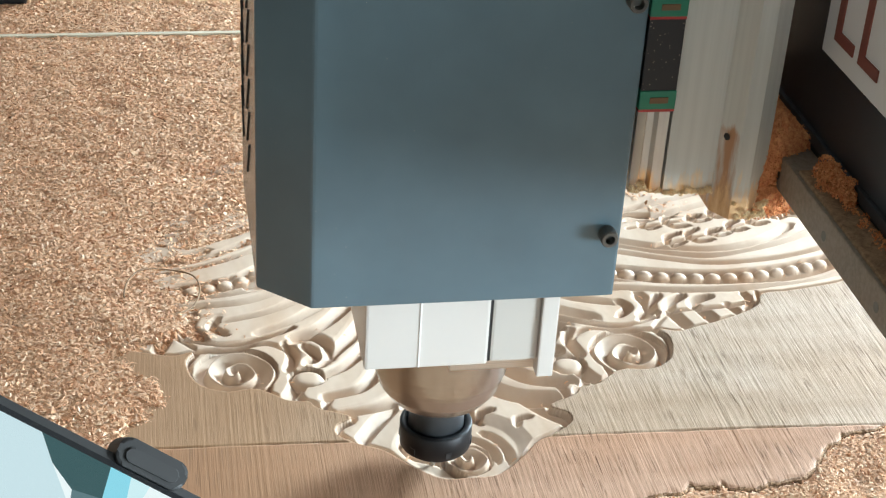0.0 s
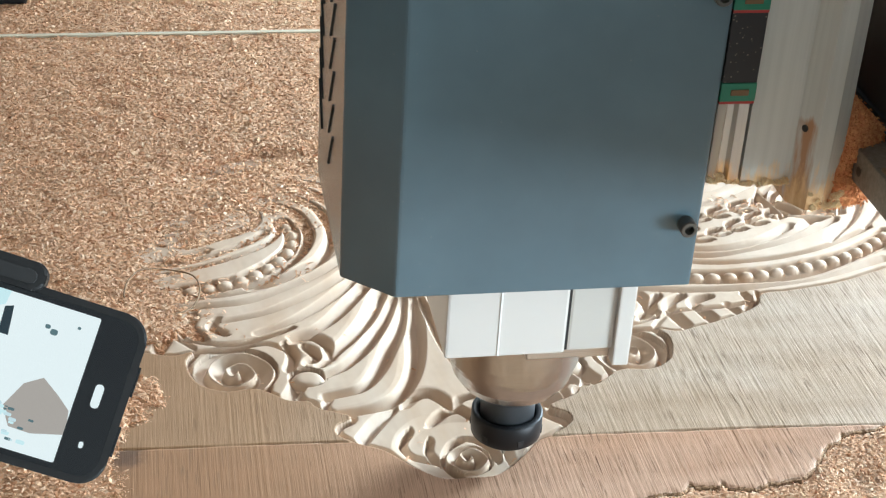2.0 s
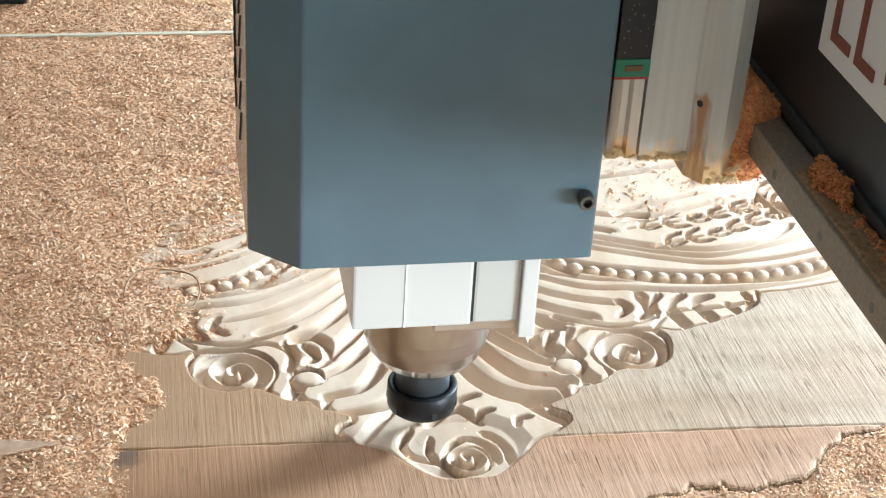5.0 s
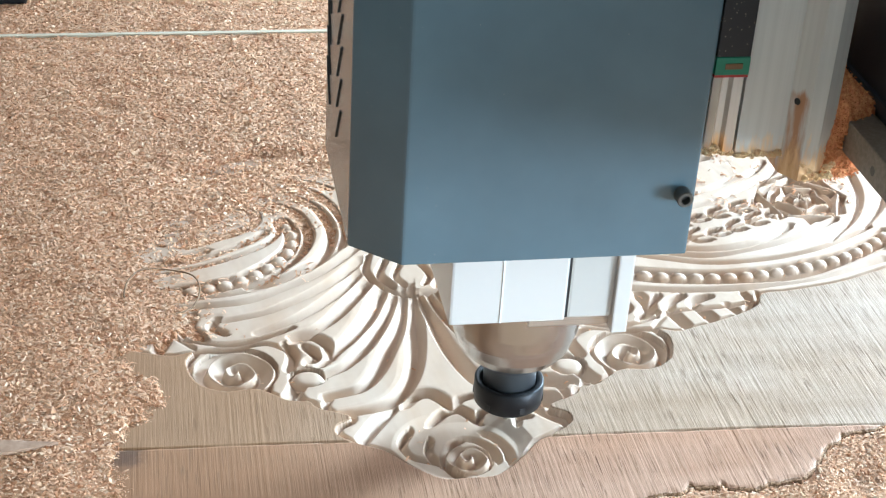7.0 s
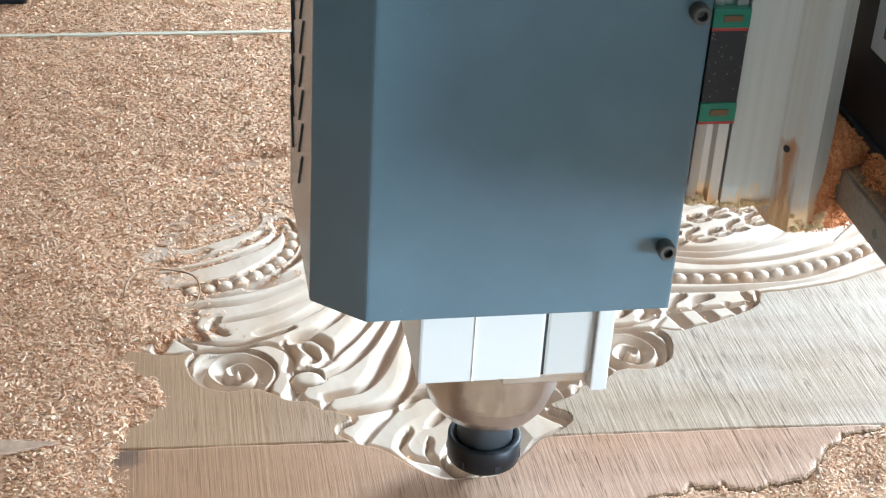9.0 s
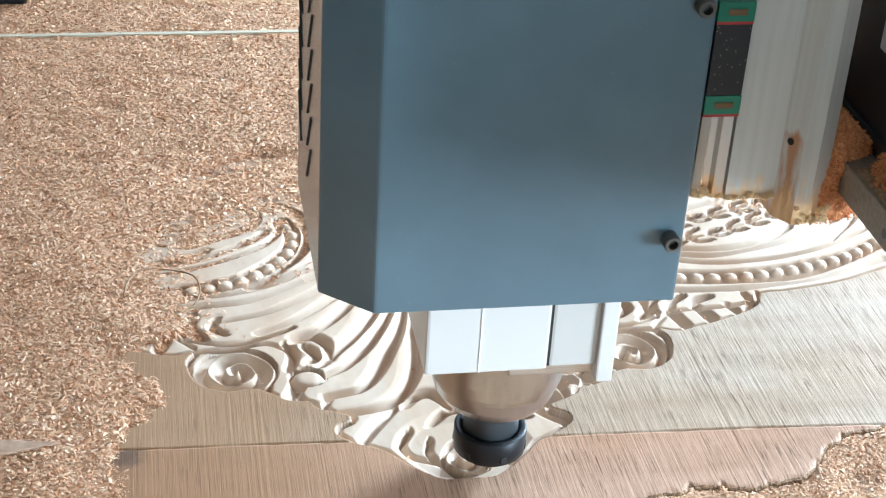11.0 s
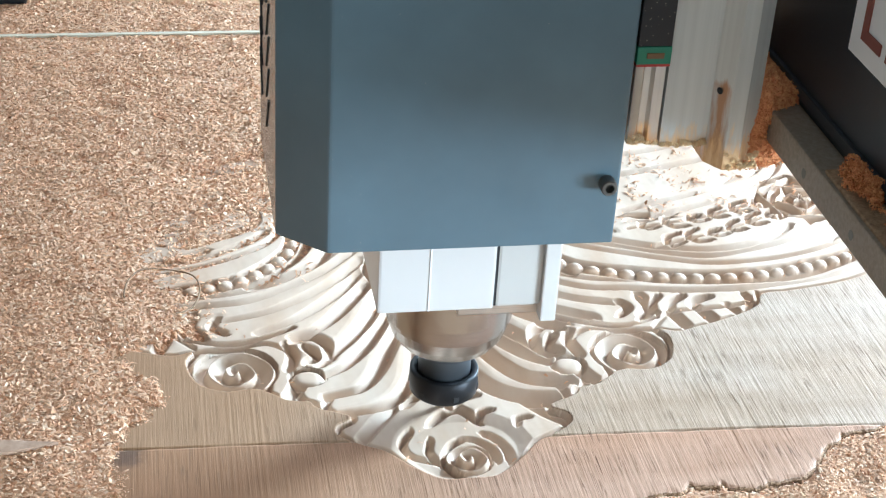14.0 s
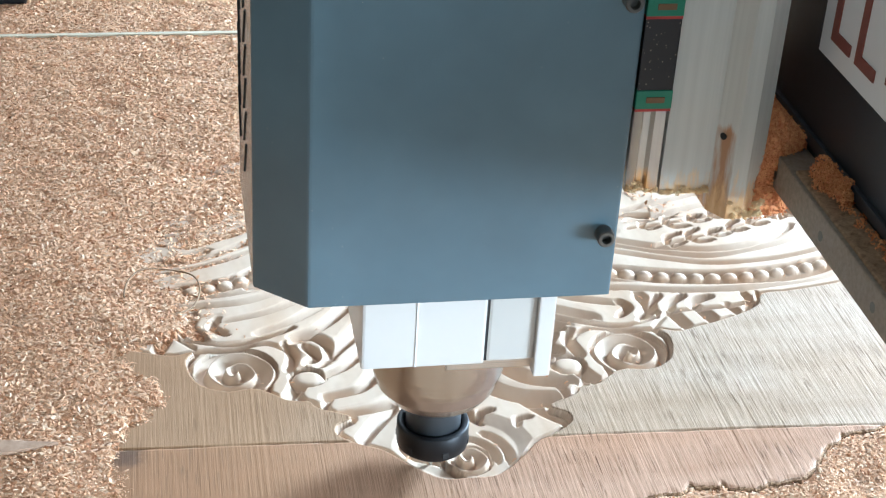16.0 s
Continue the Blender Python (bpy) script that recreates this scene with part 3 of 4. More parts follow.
def build_panel():
    panel = tagged(new("carved_panel"), "pale glued wood panel carved with scrolls, beads and flowers", "wood panel")
    n = len(XS)
    verts = np.stack([GX.ravel() / 1000, GY.ravel() / 1000, H.ravel() / 1000], 1)
    jj, ii = np.meshgrid(np.arange(len(YS) - 1), np.arange(n - 1), indexing="ij")
    a = (jj * n + ii).ravel()
    quads = np.stack([a, a + 1, a + n + 1, a + n], 1)
    mid = verts[quads].mean(1) * 1000
    near = mid[:, 1] < seam(mid[:, 0])
    rim = mid[:, 1] < live_edge(mid[:, 0]) + 2.6
    boards = []
    for pick, label in ((near & ~rim, "reddish board with a bark edge"), (~near, "beige board with milled lines"), (near & rim, "ragged brown bark")):
        f = quads[pick]
        used, back = np.unique(f, return_inverse=True)
        bark = len(boards) == 2
        kind_name = "bark_edge" if bark else "board"
        ob = new(kind_name, grid_mesh(kind_name, verts[used], back.reshape(f.shape), BARK if bark else WOOD))
        ob.parent = boards[0] if bark else panel
        boards.append(ob)
        tagged(ob, label)
    slab = part("slab_core", box(-0.7, 1.1, 0.07, 1.5, -0.03, -0.0265), WOOD, panel)
    return panel


build_panel()

# ---- machine bed and floor ----
bed = tagged(part("machine_bed", box(-0.9, 1.3, -0.575, 1.8, -0.09, -0.031), BAR), "grey machine bed under the wood panel", "machine bed")
tagged(part("floor", box(-4.8, 4.8, -4.8, 4.8, -0.9, -0.8), FLOOR), "dusty grey concrete workshop floor", "floor", kind="structure")


def wall(name, side, openings, mat=PLASTER, label="unseen pale wall added around the scene"):
    """An unseen wall added round the scene, 0.2 m thick, with openings (along, height, width, tall) cut through it for
    the lamps, and their frames.
    """
    bm = bmesh.new()

    def block(a0, a1, z0, z1):
        lo, hi = HALL + 0.02, HALL + 0.2
        if side in "ns":
            box(a0, a1, *((lo, hi) if side == "n" else (-hi, -lo)), z0, z1, 0, bm)
        else:
            box(*((lo, hi) if side == "e" else (-hi, -lo)), a0, a1, z0, z1, 0, bm)

    at = -4.8
    for k, (along, mid, wide, tall) in enumerate(sorted(openings)):
        block(at, along - wide / 2, -0.8, 4.8)
        block(along - wide / 2, along + wide / 2, -0.8, mid - tall / 2)
        block(along - wide / 2, along + wide / 2, mid + tall / 2, 4.8)
        at = along + wide / 2
    block(at, 4.8, -0.8, 4.8)
    tagged(part(name, bm, mat), label, "wall", kind="structure")
    for along, mid, wide, tall in openings:
        fb = bmesh.new()
        for a0, a1, z0, z1 in ((along - wide / 2 - 0.06, along - wide / 2, mid - tall / 2 - 0.06, mid + tall / 2 + 0.06), (along + wide / 2, along + wide / 2 + 0.06, mid - tall / 2 - 0.06, mid + tall / 2 + 0.06),
                               (along - wide / 2, along + wide / 2, mid - tall / 2 - 0.06, mid - tall / 2), (along - wide / 2, along + wide / 2, mid + tall / 2, mid + tall / 2 + 0.06)):
            lo, hi = HALL - 0.03, HALL + 0.018
            if side in "ns":
                box(a0, a1, *((lo, hi) if side == "n" else (-hi, -lo)), z0, z1, 0, fb)
            else:
                box(*((lo, hi) if side == "e" else (-hi, -lo)), a0, a1, z0, z1, 0, fb)
        tagged(part("window_frame", fb, WHITE), "unseen white frame added around a lamp's opening", "window", kind="structure")


# none of these walls is in view; they are added to hold and bounce light
wall("wall_north", "n", [(1.9, 3.4, 2.2, 1.6)])
wall("wall_south", "s", [])
wall("wall_east", "e", [(2.6, 1.65, 1.7, 1.1), (-0.9, 3.3, 2.4, 1.2), (-3.35, 0.2, 2.2, 2.0)])
# unseen ceiling, added dark so that little light bounces down
tagged(part("ceiling", box(-4.8, 4.8, -4.8, 4.8, 4.802, 4.95), BROWNWALL), "unseen dark brown ceiling added to limit bounced light", "ceiling", kind="structure")
# unseen wall, added dark to cut the fill from the left
wall("unseen_wall_west", "w", [], BROWNWALL, "unseen dark brown wall added to cut fill light")
for x, y in ((-0.8, -0.5), (1.2, -0.5), (-0.8, 1.7), (1.2, 1.7)):
    tagged(part("bed_leg", box(x - 0.05, x + 0.05, y - 0.05, y + 0.05, -0.8, -0.09), BAR, bed))

# ---- sawdust ----


def chip_edge(y):
    """How far right the deep chips reach, x for y in mm."""
    return np.interp(y, [-80, -23, 10, 28, 50, 68, 86, 123, 141, 160, 168, 200, 264, 300, 340, 380, 413, 435, 460, 480, 495, 510, 560],
                     [-208, -213, -223, -228, -210, -204, -190, -202, -227, -236, -166, -178, -196, -212, -198, -168, -150, -122, -70, -10, 120, 400, 700])


def chip_level(x, y):
    """The chips' surface, mm: a thick blanket, thinning at its edge and sinking into the carved grooves past it."""
    ragged = 7 * smooth_noise(x, y, 38, 11) + 4 * smooth_noise(x, y, 13, 12)
    past = x - ragged - sum(chip_edge(y + k) for k in (-14, -9, -4, 0, 5, 11, 18)) / 7
    level = np.where(past < 0, 0.4 + 3.2 * np.clip(-past / 42, 0, 1), 0.4 - np.interp(y, [160, 230, 290, 330, 400], [0.33, 0.2, 0.10, 0.05, 0.035]) * past)
    level += np.where(past < -40, 1.1, 0.7) * smooth_noise(x, y, 40, 14)
    # thinner over the outer ends of the ribs, so that their crests stay bare
    thin = np.clip(1 - np.abs(y - 300) / 120, 0, 1) ** 0.5 * np.clip((past + 75) / 45, 0, 1) * (past < 30)
    level -= 2.6 * thin
    bare = np.hypot((x + 118) * 0.894 + (y - 450) * 0.447, (-(x + 118) * 0.447 + (y - 450) * 0.894) * 4.5) / 85
    return level - 7 * np.clip(1.5 - bare * 1.6, 0, 1)


def build_bed_of_chips():
    xs, ys = np.arange(-640, 720, 2.5), np.arange(-570, 1300, 2.5)
    x, y = np.meshgrid(xs, ys)
    rng = np.random.RandomState(2)
    z = chip_level(x, y) + 0.35 * rng.normal(0, 1, x.shape)
    z = np.where(z > -10.5, z, -16)
    z = np.where(y < live_edge(x) + 1.5, -4.2 + 2.0 * smooth_noise(x, y, 50, 15) + 0.5 * rng.normal(0, 1, x.shape), z)
    n = len(xs)
    verts = np.stack([x.ravel() / 1000, y.ravel() / 1000, z.ravel() / 1000], 1)
    jj, ii = np.meshgrid(np.arange(len(ys) - 1), np.arange(n - 1), indexing="ij")
    a = (jj * n + ii).ravel()
    quads = np.stack([a, a + 1, a + n + 1, a + n], 1)
    quads = quads[(verts[quads][:, :, 2] > -0.0155).all(1)]
    used, back = np.unique(quads, return_inverse=True)
    ob = new("sawdust_layer", grid_mesh("sawdust_layer", verts[used], back.reshape(quads.shape), CHIPBED))
    tagged(ob, "packed tan sawdust lying over the wood panel", "sawdust", kind="stuff")


def flakes(x, y, z, rng, size):
    """Curled flakes at the places: arrays of vertices and quads."""
    n = len(x)
    length, wide = rng.gamma(5, size / 5, n), rng.gamma(5, size * 0.30 / 5, n)
    yaw, pitch, roll = rng.uniform(0, 2 * np.pi, n), rng.normal(0, 0.22, n), rng.normal(0, 0.36, n)
    curl = rng.uniform(0.1, 0.55, n) * length
    pts = []
    for t in (-0.5, 0.0, 0.5):
        for v in (-0.5, 0.5):
            lx, ly = t * length, v * wide * (1.0 if t == 0 else 0.6)
            lz = -curl * (4 * t * t) * 0.5
            ly2, lz2 = ly * np.cos(roll) - lz * np.sin(roll), ly * np.sin(roll) + lz * np.cos(roll)
            lx2, lz3 = lx * np.cos(pitch) - lz2 * np.sin(pitch), lx * np.sin(pitch) + lz2 * np.cos(pitch)
            pts.append(np.stack([x + lx2 * np.cos(yaw) - ly2 * np.sin(yaw), y + lx2 * np.sin(yaw) + ly2 * np.cos(yaw), z + lz3], 1))
    verts = np.stack(pts, 1).reshape(-1, 3) / 1000
    base = np.arange(n)[:, None] * 6
    faces = np.concatenate([base + (0, 2, 3, 1), base + (2, 4, 5, 3)])
    return verts, faces


def build_chips():
    rng = np.random.RandomState(9)
    x, y = rng.uniform(-420, 460, 560000), rng.uniform(-110, 1000, 560000)
    level, ground = chip_level(x, y), height(x, y)
    over = level - ground
    past = x - chip_edge(y)
    loose = 0.12 * np.clip(1 - past / 50, 0, 1) * (y > 165) + 0.05 * np.clip(1 + over / 3, 0, 1)
    loose += np.where(ground < -4, 0.004, 0) + np.where((x > 90) & (y > 320), 0.07 * np.clip(0.4 + smooth_noise(x, y, 40, 51), 0, 1), 0) + np.where((x < 60) & (y > 330), 0.10, 0) + np.where((x < -60) & (y > 250) & (ground < -3.5), 0.10, 0)
    pile = (y < live_edge(x) - 1) & (x > 80)
    keep = rng.uniform(0, 1, len(x)) < np.where(pile, 0.85, np.where(over > 0, np.clip(0.35 + 0.25 * over, 0, 0.85), loose))
    x, y, level, ground, pile = x[keep], y[keep], level[keep], ground[keep], pile[keep]
    z = np.where(pile, -3.2 + 2.0 * smooth_noise(x, y, 50, 15), np.maximum(ground, level) + 0.7)
    z = z + rng.uniform(0, 1.2, len(x))
    verts, faces = flakes(x, y, z, rng, 4.6)
    # fine dust along the rim of the blanket
    fx, fy = rng.uniform(-420, 40, 330000), rng.uniform(-110, 520, 330000)
    rim = chip_level(fx, fy) - height(fx, fy)
    pick = rng.uniform(0, 1, len(fx)) < np.where((rim > -2.2) & (rim < 2.2), 0.5 * np.clip(1 - np.abs(rim) / 2.4, 0, 1), 0.0)
    fx, fy = fx[pick], fy[pick]
    more, more_faces = flakes(fx, fy, np.maximum(height(fx, fy), chip_level(fx, fy)) + 0.5, rng, 2.2)
    faces = np.concatenate([faces, more_faces + len(verts)])
    verts = np.concatenate([verts, more])
    # finer, denser chips on the heap past the bark edge
    hx, hy = rng.uniform(80, 460, 60000), rng.uniform(-110, 60, 60000)
    low = hy < live_edge(hx) - 1
    hx, hy = hx[low], hy[low]
    more, more_faces = flakes(hx, hy, -2.2 + 2.0 * smooth_noise(hx, hy, 50, 15) + rng.uniform(0, 1.6, len(hx)), rng, 3.2)
    faces = np.concatenate([faces, more_faces + len(verts)])
    verts = np.concatenate([verts, more])
    ob = new("wood_chips", grid_mesh("wood_chips", verts, faces, CHIP, False))
    tagged(ob, "loose curled tan wood chips strewn over the panel", "wood chips", kind="stuff")


build_bed_of_chips()
build_chips()

# a thin curl of wood fibre lying in the chips
curl = bpy.data.curves.new("wood_curl", "CURVE")
curl.dimensions, curl.bevel_depth, curl.bevel_resolution = "3D", 0.0007, 2
track = curl.splines.new("POLY")
track.points.add(40)
for k, p in enumerate(track.points):
    a = radians(-70 + 6.4 * k)
    p.co = (-0.185 + 0.030 * math.cos(a), 0.227 + 0.036 * math.sin(a), 0.0065 - 0.002 * math.sin(k * 0.35), 1)
curl.materials.append(DUSTGREY)
tagged(new("wood_curl", curl), "thin brown curl of wood fibre on the chips", "wood curl")

splinter = part("wood_strip", prism([(-0.40, 0.030), (-0.30, 0.026), (-0.272, 0.031), (-0.2585, 0.0355), (-0.30, 0.0415), (-0.40, 0.048)], 0.0, 0.0072, 0.0006), STRIP)
tagged(splinter, "pointed pinkish wood offcut half sunk in wood chips", "wood offcut")

# thin pale strip and a clamp at the far side of the panel
strip = part("batten", box(-0.7, 0.9, 0.7505, 0.7565, -0.001, 0.0068, 0.0006), PALE)
tagged(strip, "thin pale green batten lying among the wood chips", "batten")
clamp = tagged(new("clamp"), "dark grey metal clamp on the panel", "clamp")
part("jaw", box(-0.40, -0.325, 0.845, 0.90, 0.004, 0.022, 0.003), BLACK, clamp)
part("screw", lathe([(0.004, 0.022), (0.006, 0.023), (0.006, 0.03), (0.004, 0.031)], 16, (-0.34, 0.86)), STEEL, clamp)

# ---- router head ----
head = tagged(new("router_head"), "grey-covered router head with a white spindle and black collet nut", "router head")


def slot(y, z, tilt, long, wide=0.0026):
    """A slanting vent slot on the cover's side."""
    bm = box(-0.0008, 0.0008, -wide / 2, wide / 2, -long / 2, long / 2)
    bmesh.ops.transform(bm, matrix=pose(-0.1262, y, z, tilt), verts=bm.verts)
    return bm


cover = part("cover", prism([(-0.095, -0.071), (0.092, -0.071), (0.092, 0.096), (-0.126, 0.096), (-0.126, -0.044)], 0.1762, 0.56, 0.0016), COVER, head)
for k in range(11):
    part("vent_slot", slot(0.0183, 0.2327 + 0.0222 * k, 37, 0.036, 0.0017), DARK, cover)
for k in range(10):
    part("vent_slot", slot(0.079, 0.2365 + 0.0222 * k, -34, 0.034, 0.0009), DARK, cover)


def socket_bolt(x, y, z, parent):
    """A socket-head bolt standing out of a face towards the viewer."""
    bm = lathe([(0.0052, 0.0), (0.0055, 0.001), (0.0055, 0.0085), (0.0048, 0.0095), (0.003, 0.0095), (0.0028, 0.0045)], 24)
    bmesh.ops.transform(bm, matrix=pose(x, y, z, 90), verts=bm.verts)
    part("bolt", bm, BOLT, parent, "steel socket bolt")


socket_bolt(0.083, -0.071, 0.2216, cover)
socket_bolt(0.083, -0.071, 0.372, cover)

body = part("spindle_body", box(-0.061, 0.0172, -0.065, 0.06, 0.1247, 0.2, 0.002), WHITE, head, "white spindle housing")
part("housing_back", box(0.019, 0.0497, -0.0625, 0.06, 0.1247, 0.2, 0.002), GREYWHITE, body)
part("housing_gap", box(0.0165, 0.0195, -0.0616, 0.055, 0.1252, 0.2), DARK, body, "dark joint between the housings")
# a thin near-white line down the housing's front
part("joint_line", box(-0.0272, -0.0262, -0.0656, -0.0644, 0.1255, 0.2), PALELINE, body)
fin = part("side_plate", box(0.0497, 0.0605, -0.066, 0.06, 0.1135, 0.2, 0.0012), WHITE, head)
bm = lathe([(0.0012, 0), (0.0018, 0.0005), (0.0018, 0.001)], 12)
bmesh.ops.transform(bm, matrix=pose(0.0497, -0.058, 0.158, 0, -90), verts=bm.verts)
part("screw", bm, STEEL, fin)
part("flange", box(-0.005, 0.0515, -0.056, 0.05, 0.1145, 0.1248, 0.001), STEEL, head, "brushed steel flange plate")
part("nose", lathe([(0.021, 0.0532), (0.026, 0.0538), (0.0355, 0.0622), (0.0412, 0.0705), (0.0440, 0.0800), (0.0446, 0.0840), (0.0456, 0.0846), (0.0462, 0.0930), (0.0465, 0.1145)], 144), NOSE, head, "brushed steel spindle nose")
part("tool_holder", lathe([(0.0192, 0.028), (0.0192, 0.048), (0.0205, 0.0492), (0.0205, 0.056)]), HOLDER, head, "dark polished steel tool holder", True)
nut = part("collet_nut", lathe([(0.0175, 0.0125), (0.0215, 0.0135), (0.0248, 0.0165), (0.0252, 0.0225), (0.0252, 0.0335), (0.0243, 0.0345), (0.0208, 0.0345), (0.0205, 0.0318)]), BLACK, head, "black oxide collet nut", True)
for k in range(6):
    bm = box(-0.0022, 0.0022, -0.0256, -0.0246, 0.0185, 0.0235, 0.0003)
    bmesh.ops.transform(bm, matrix=pose(0, 0, 0, 0, 0, 60 * k + 12), verts=bm.verts)
    part("spanner_slot", bm, DARK, nut)
part("cutter", lathe([(0.0006, -0.006), (0.003, 0.0), (0.003, 0.014)], 24), STEEL, head, "steel tapered cutter")

# upright guide, bearing block and slide plate beside the cover
rail = part("guide_rail", prism([(0.0975, -0.058), (0.102, -0.06), (0.104, -0.057), (0.108, -0.057), (0.110, -0.06), (0.1165, -0.06), (0.1165, 0.05), (0.0975, 0.05)], 0.242, 0.58, 0.0), RAIL, head, "worn steel guide rail")
block = part("bearing_block", box(0.0955, 0.1172, -0.064, 0.055, 0.3118, 0.358, 0.0008), BLOCK, head, "black bearing block flecked with dust")
for z in (0.3, 0.358):
    cap = part("end_cap", box(0.0953, 0.1174, -0.0645, 0.055, z, z + 0.0118, 0.0006), GREEN, block, "green plastic end cap")
    part("seal", box(0.0955, 0.1172, -0.0642, 0.055, z - 0.0016, z), RED, block, "red rubber seal")
    part("badge", box(0.1015, 0.1125, -0.0652, -0.0644, z + 0.0042, z + 0.0078), BADGE, cap, "worn brown badge")
plate_side = part("slide_plate", prism([(0.1185, -0.06), (0.1495, -0.06), (0.1495, 0.09), (0.1185, 0.09)], 0.2405, 0.58), ALU, head, "grey aluminium slide plate with rust stains")
part("plate_rib", prism([(0.1495, -0.0605), (0.158, -0.0735), (0.168, -0.0735), (0.1805, -0.064), (0.1805, 0.09), (0.1495, 0.09)], 0.229, 0.58), ALU, plate_side)
bm = lathe([(0.002, 0), (0.0023, 0.0006)], 16)
bmesh.ops.transform(bm, matrix=pose(0.1525, -0.0652, 0.2815, 90, 0, -57), verts=bm.verts)
part("hole", bm, DARK, head)


def heap(name, places, rng_seed, parent, mat, label, lump=0.0016):
    """Clotted sawdust: many small lumps about the given places (x, y, z, radius, count)."""
    rng = np.random.RandomState(rng_seed)
    bm = bmesh.new()
    lumps = []
    for cx, cy, cz, r, count in places:
        for k in range(count):
            v = rng.normal(0, 1, 3)
            v = v / np.linalg.norm(v) * r * rng.uniform(0.55, 1.0)
            rad = rng.uniform(0.4, 1.3) * lump
            m = pose(cx + v[0], cy + v[1], cz + v[2] * 0.8, *rng.uniform(0, 360, 3)) @ Matrix.Diagonal((1, rng.uniform(0.5, 0.9), rng.uniform(0.4, 0.8), 1))
            lumps.append((m, rad))
    ball = np.array([(0, 0, -1), (0.94, 0, -0.33), (-0.47, 0.82, -0.33), (-0.47, -0.82, -0.33), (0.47, 0.82, 0.33), (-0.94, 0, 0.33), (0.47, -0.82, 0.33), (0, 0, 1)])
    tris = np.array([(0, 2, 1), (0, 3, 2), (0, 1, 3), (1, 2, 4), (2, 5, 4), (2, 3, 5), (3, 6, 5), (3, 1, 6), (1, 4, 6), (4, 5, 7), (5, 6, 7), (6, 4, 7)])
    verts = np.concatenate([np.array([m @ Vector(p * rad) for p in ball]) for m, rad in lumps])
    faces = np.concatenate([tris + 8 * k for k in range(len(lumps))])
    core = new(name, grid_mesh(name, verts, faces, mat, False))
    core.parent = parent
    bm.free()
    tagged(core, label, kind="stuff")
    return core




def dust_wedge():
    """Damp sawdust packed between the plate and the beam: a lumpy draped mass with loose grains."""
    rng = np.random.RandomState(5)
    bm = bmesh.new()
    rows, cols = 34, 22
    front, back, grains = [], [], []
    for i in range(rows):
        a = i / (rows - 1)
        z = 0.2285 + 0.082 * a
        right = 0.2065 - 0.004 * math.sin(a * 9) - (0.024 * max(0, a - 0.55) / 0.45 if a > 0.55 else 0) - (0.010 if 0.20 < a < 0.36 else 0)
        line_f, line_b = [], []
        for k in range(cols):
            b = k / (cols - 1)
            x = 0.170 + (right - 0.170) * b
            y = -0.0665 + 0.012 * a + 0.006 * b - 0.006 * math.sin(b * 3.1) + 0.0022 * noise.noise((x * 220, a * 9, 3)) + 0.0012 * noise.noise((x * 600, a * 30, 5))
            line_f.append(bm.verts.new((x, y, z)))
            line_b.append(bm.verts.new((x, 0.05, z)))
            if rng.uniform() < 0.95:
                grains.append((x + rng.normal(0, 0.0006), y - 0.0004, z + rng.normal(0, 0.0008), 0.0016, 5))
        front.append(line_f)
        back.append(line_b)
    for i in range(rows - 1):
        for k in range(cols - 1):
            bm.faces.new((front[i][k], front[i][k + 1], front[i + 1][k + 1], front[i + 1][k]))
        bm.faces.new((front[i][-1], back[i][-1], back[i + 1][-1], front[i + 1][-1]))
    for k in range(cols - 1):
        bm.faces.new((front[0][k + 1], front[0][k], back[0][k], back[0][k + 1]))
        bm.faces.new((front[-1][k], front[-1][k + 1], back[-1][k + 1], back[-1][k]))
    wedge = part("sawdust_clump", bm, DUST, head, "damp orange sawdust clump", True)
    heap("grain_crust", grains, 15, wedge, DUST, "", 0.0008)


dust_wedge()
edge_rng = random.Random(4)
heap("dust_edge", [(edge_rng.uniform(0.119, 0.150), -0.0605, 0.2412 + abs(edge_rng.gauss(0, 0.0016)), edge_rng.uniform(0.0012, 0.003), 130) for k in range(22)]
     + [(edge_rng.uniform(0.098, 0.1165), -0.059, 0.243 + abs(edge_rng.gauss(0, 0.003)), edge_rng.uniform(0.0012, 0.003), 130) for k in range(16)]
     + [(edge_rng.uniform(0.157, 0.18), -0.0735, 0.230 + abs(edge_rng.gauss(0, 0.006)), edge_rng.uniform(0.0012, 0.003), 130) for k in range(30)], 6, head, DUSTPALE, "yellow sawdust crust", 0.00045)

# ---- gantry ----
gantry = tagged(new("gantry_beam"), "blue-black gantry beam with a dusty guide bar and a pale sign", "gantry")
bar = part("guide_bar", box(0.19, 0.212, -0.34, 1.3, 0.244, 0.266, 0.0012), BAR, gantry, "dusty grey steel guide bar")
for k in range(20):
    bm = lathe([(0.0026, 0), (0.0032, 0.0004)], 16)
    bmesh.ops.transform(bm, matrix=pose(0.1902, -0.288 + 0.075 * k, 0.2535, 0, -90), verts=bm.verts)
    part("bar_hole", bm, BOLT, bar)
part("beam", prism([(0.212, -0.34), (0.42, -0.34), (0.42, 1.3), (0.212, 1.3)], 0.235, 0.50, 0.002), BEAM, gantry)
part("beam_lip", box(0.209, 0.2125, -0.34, 1.3, 0.272, 0.279, 0.0005), BEAM, gantry)
ridge_rng = random.Random(3)
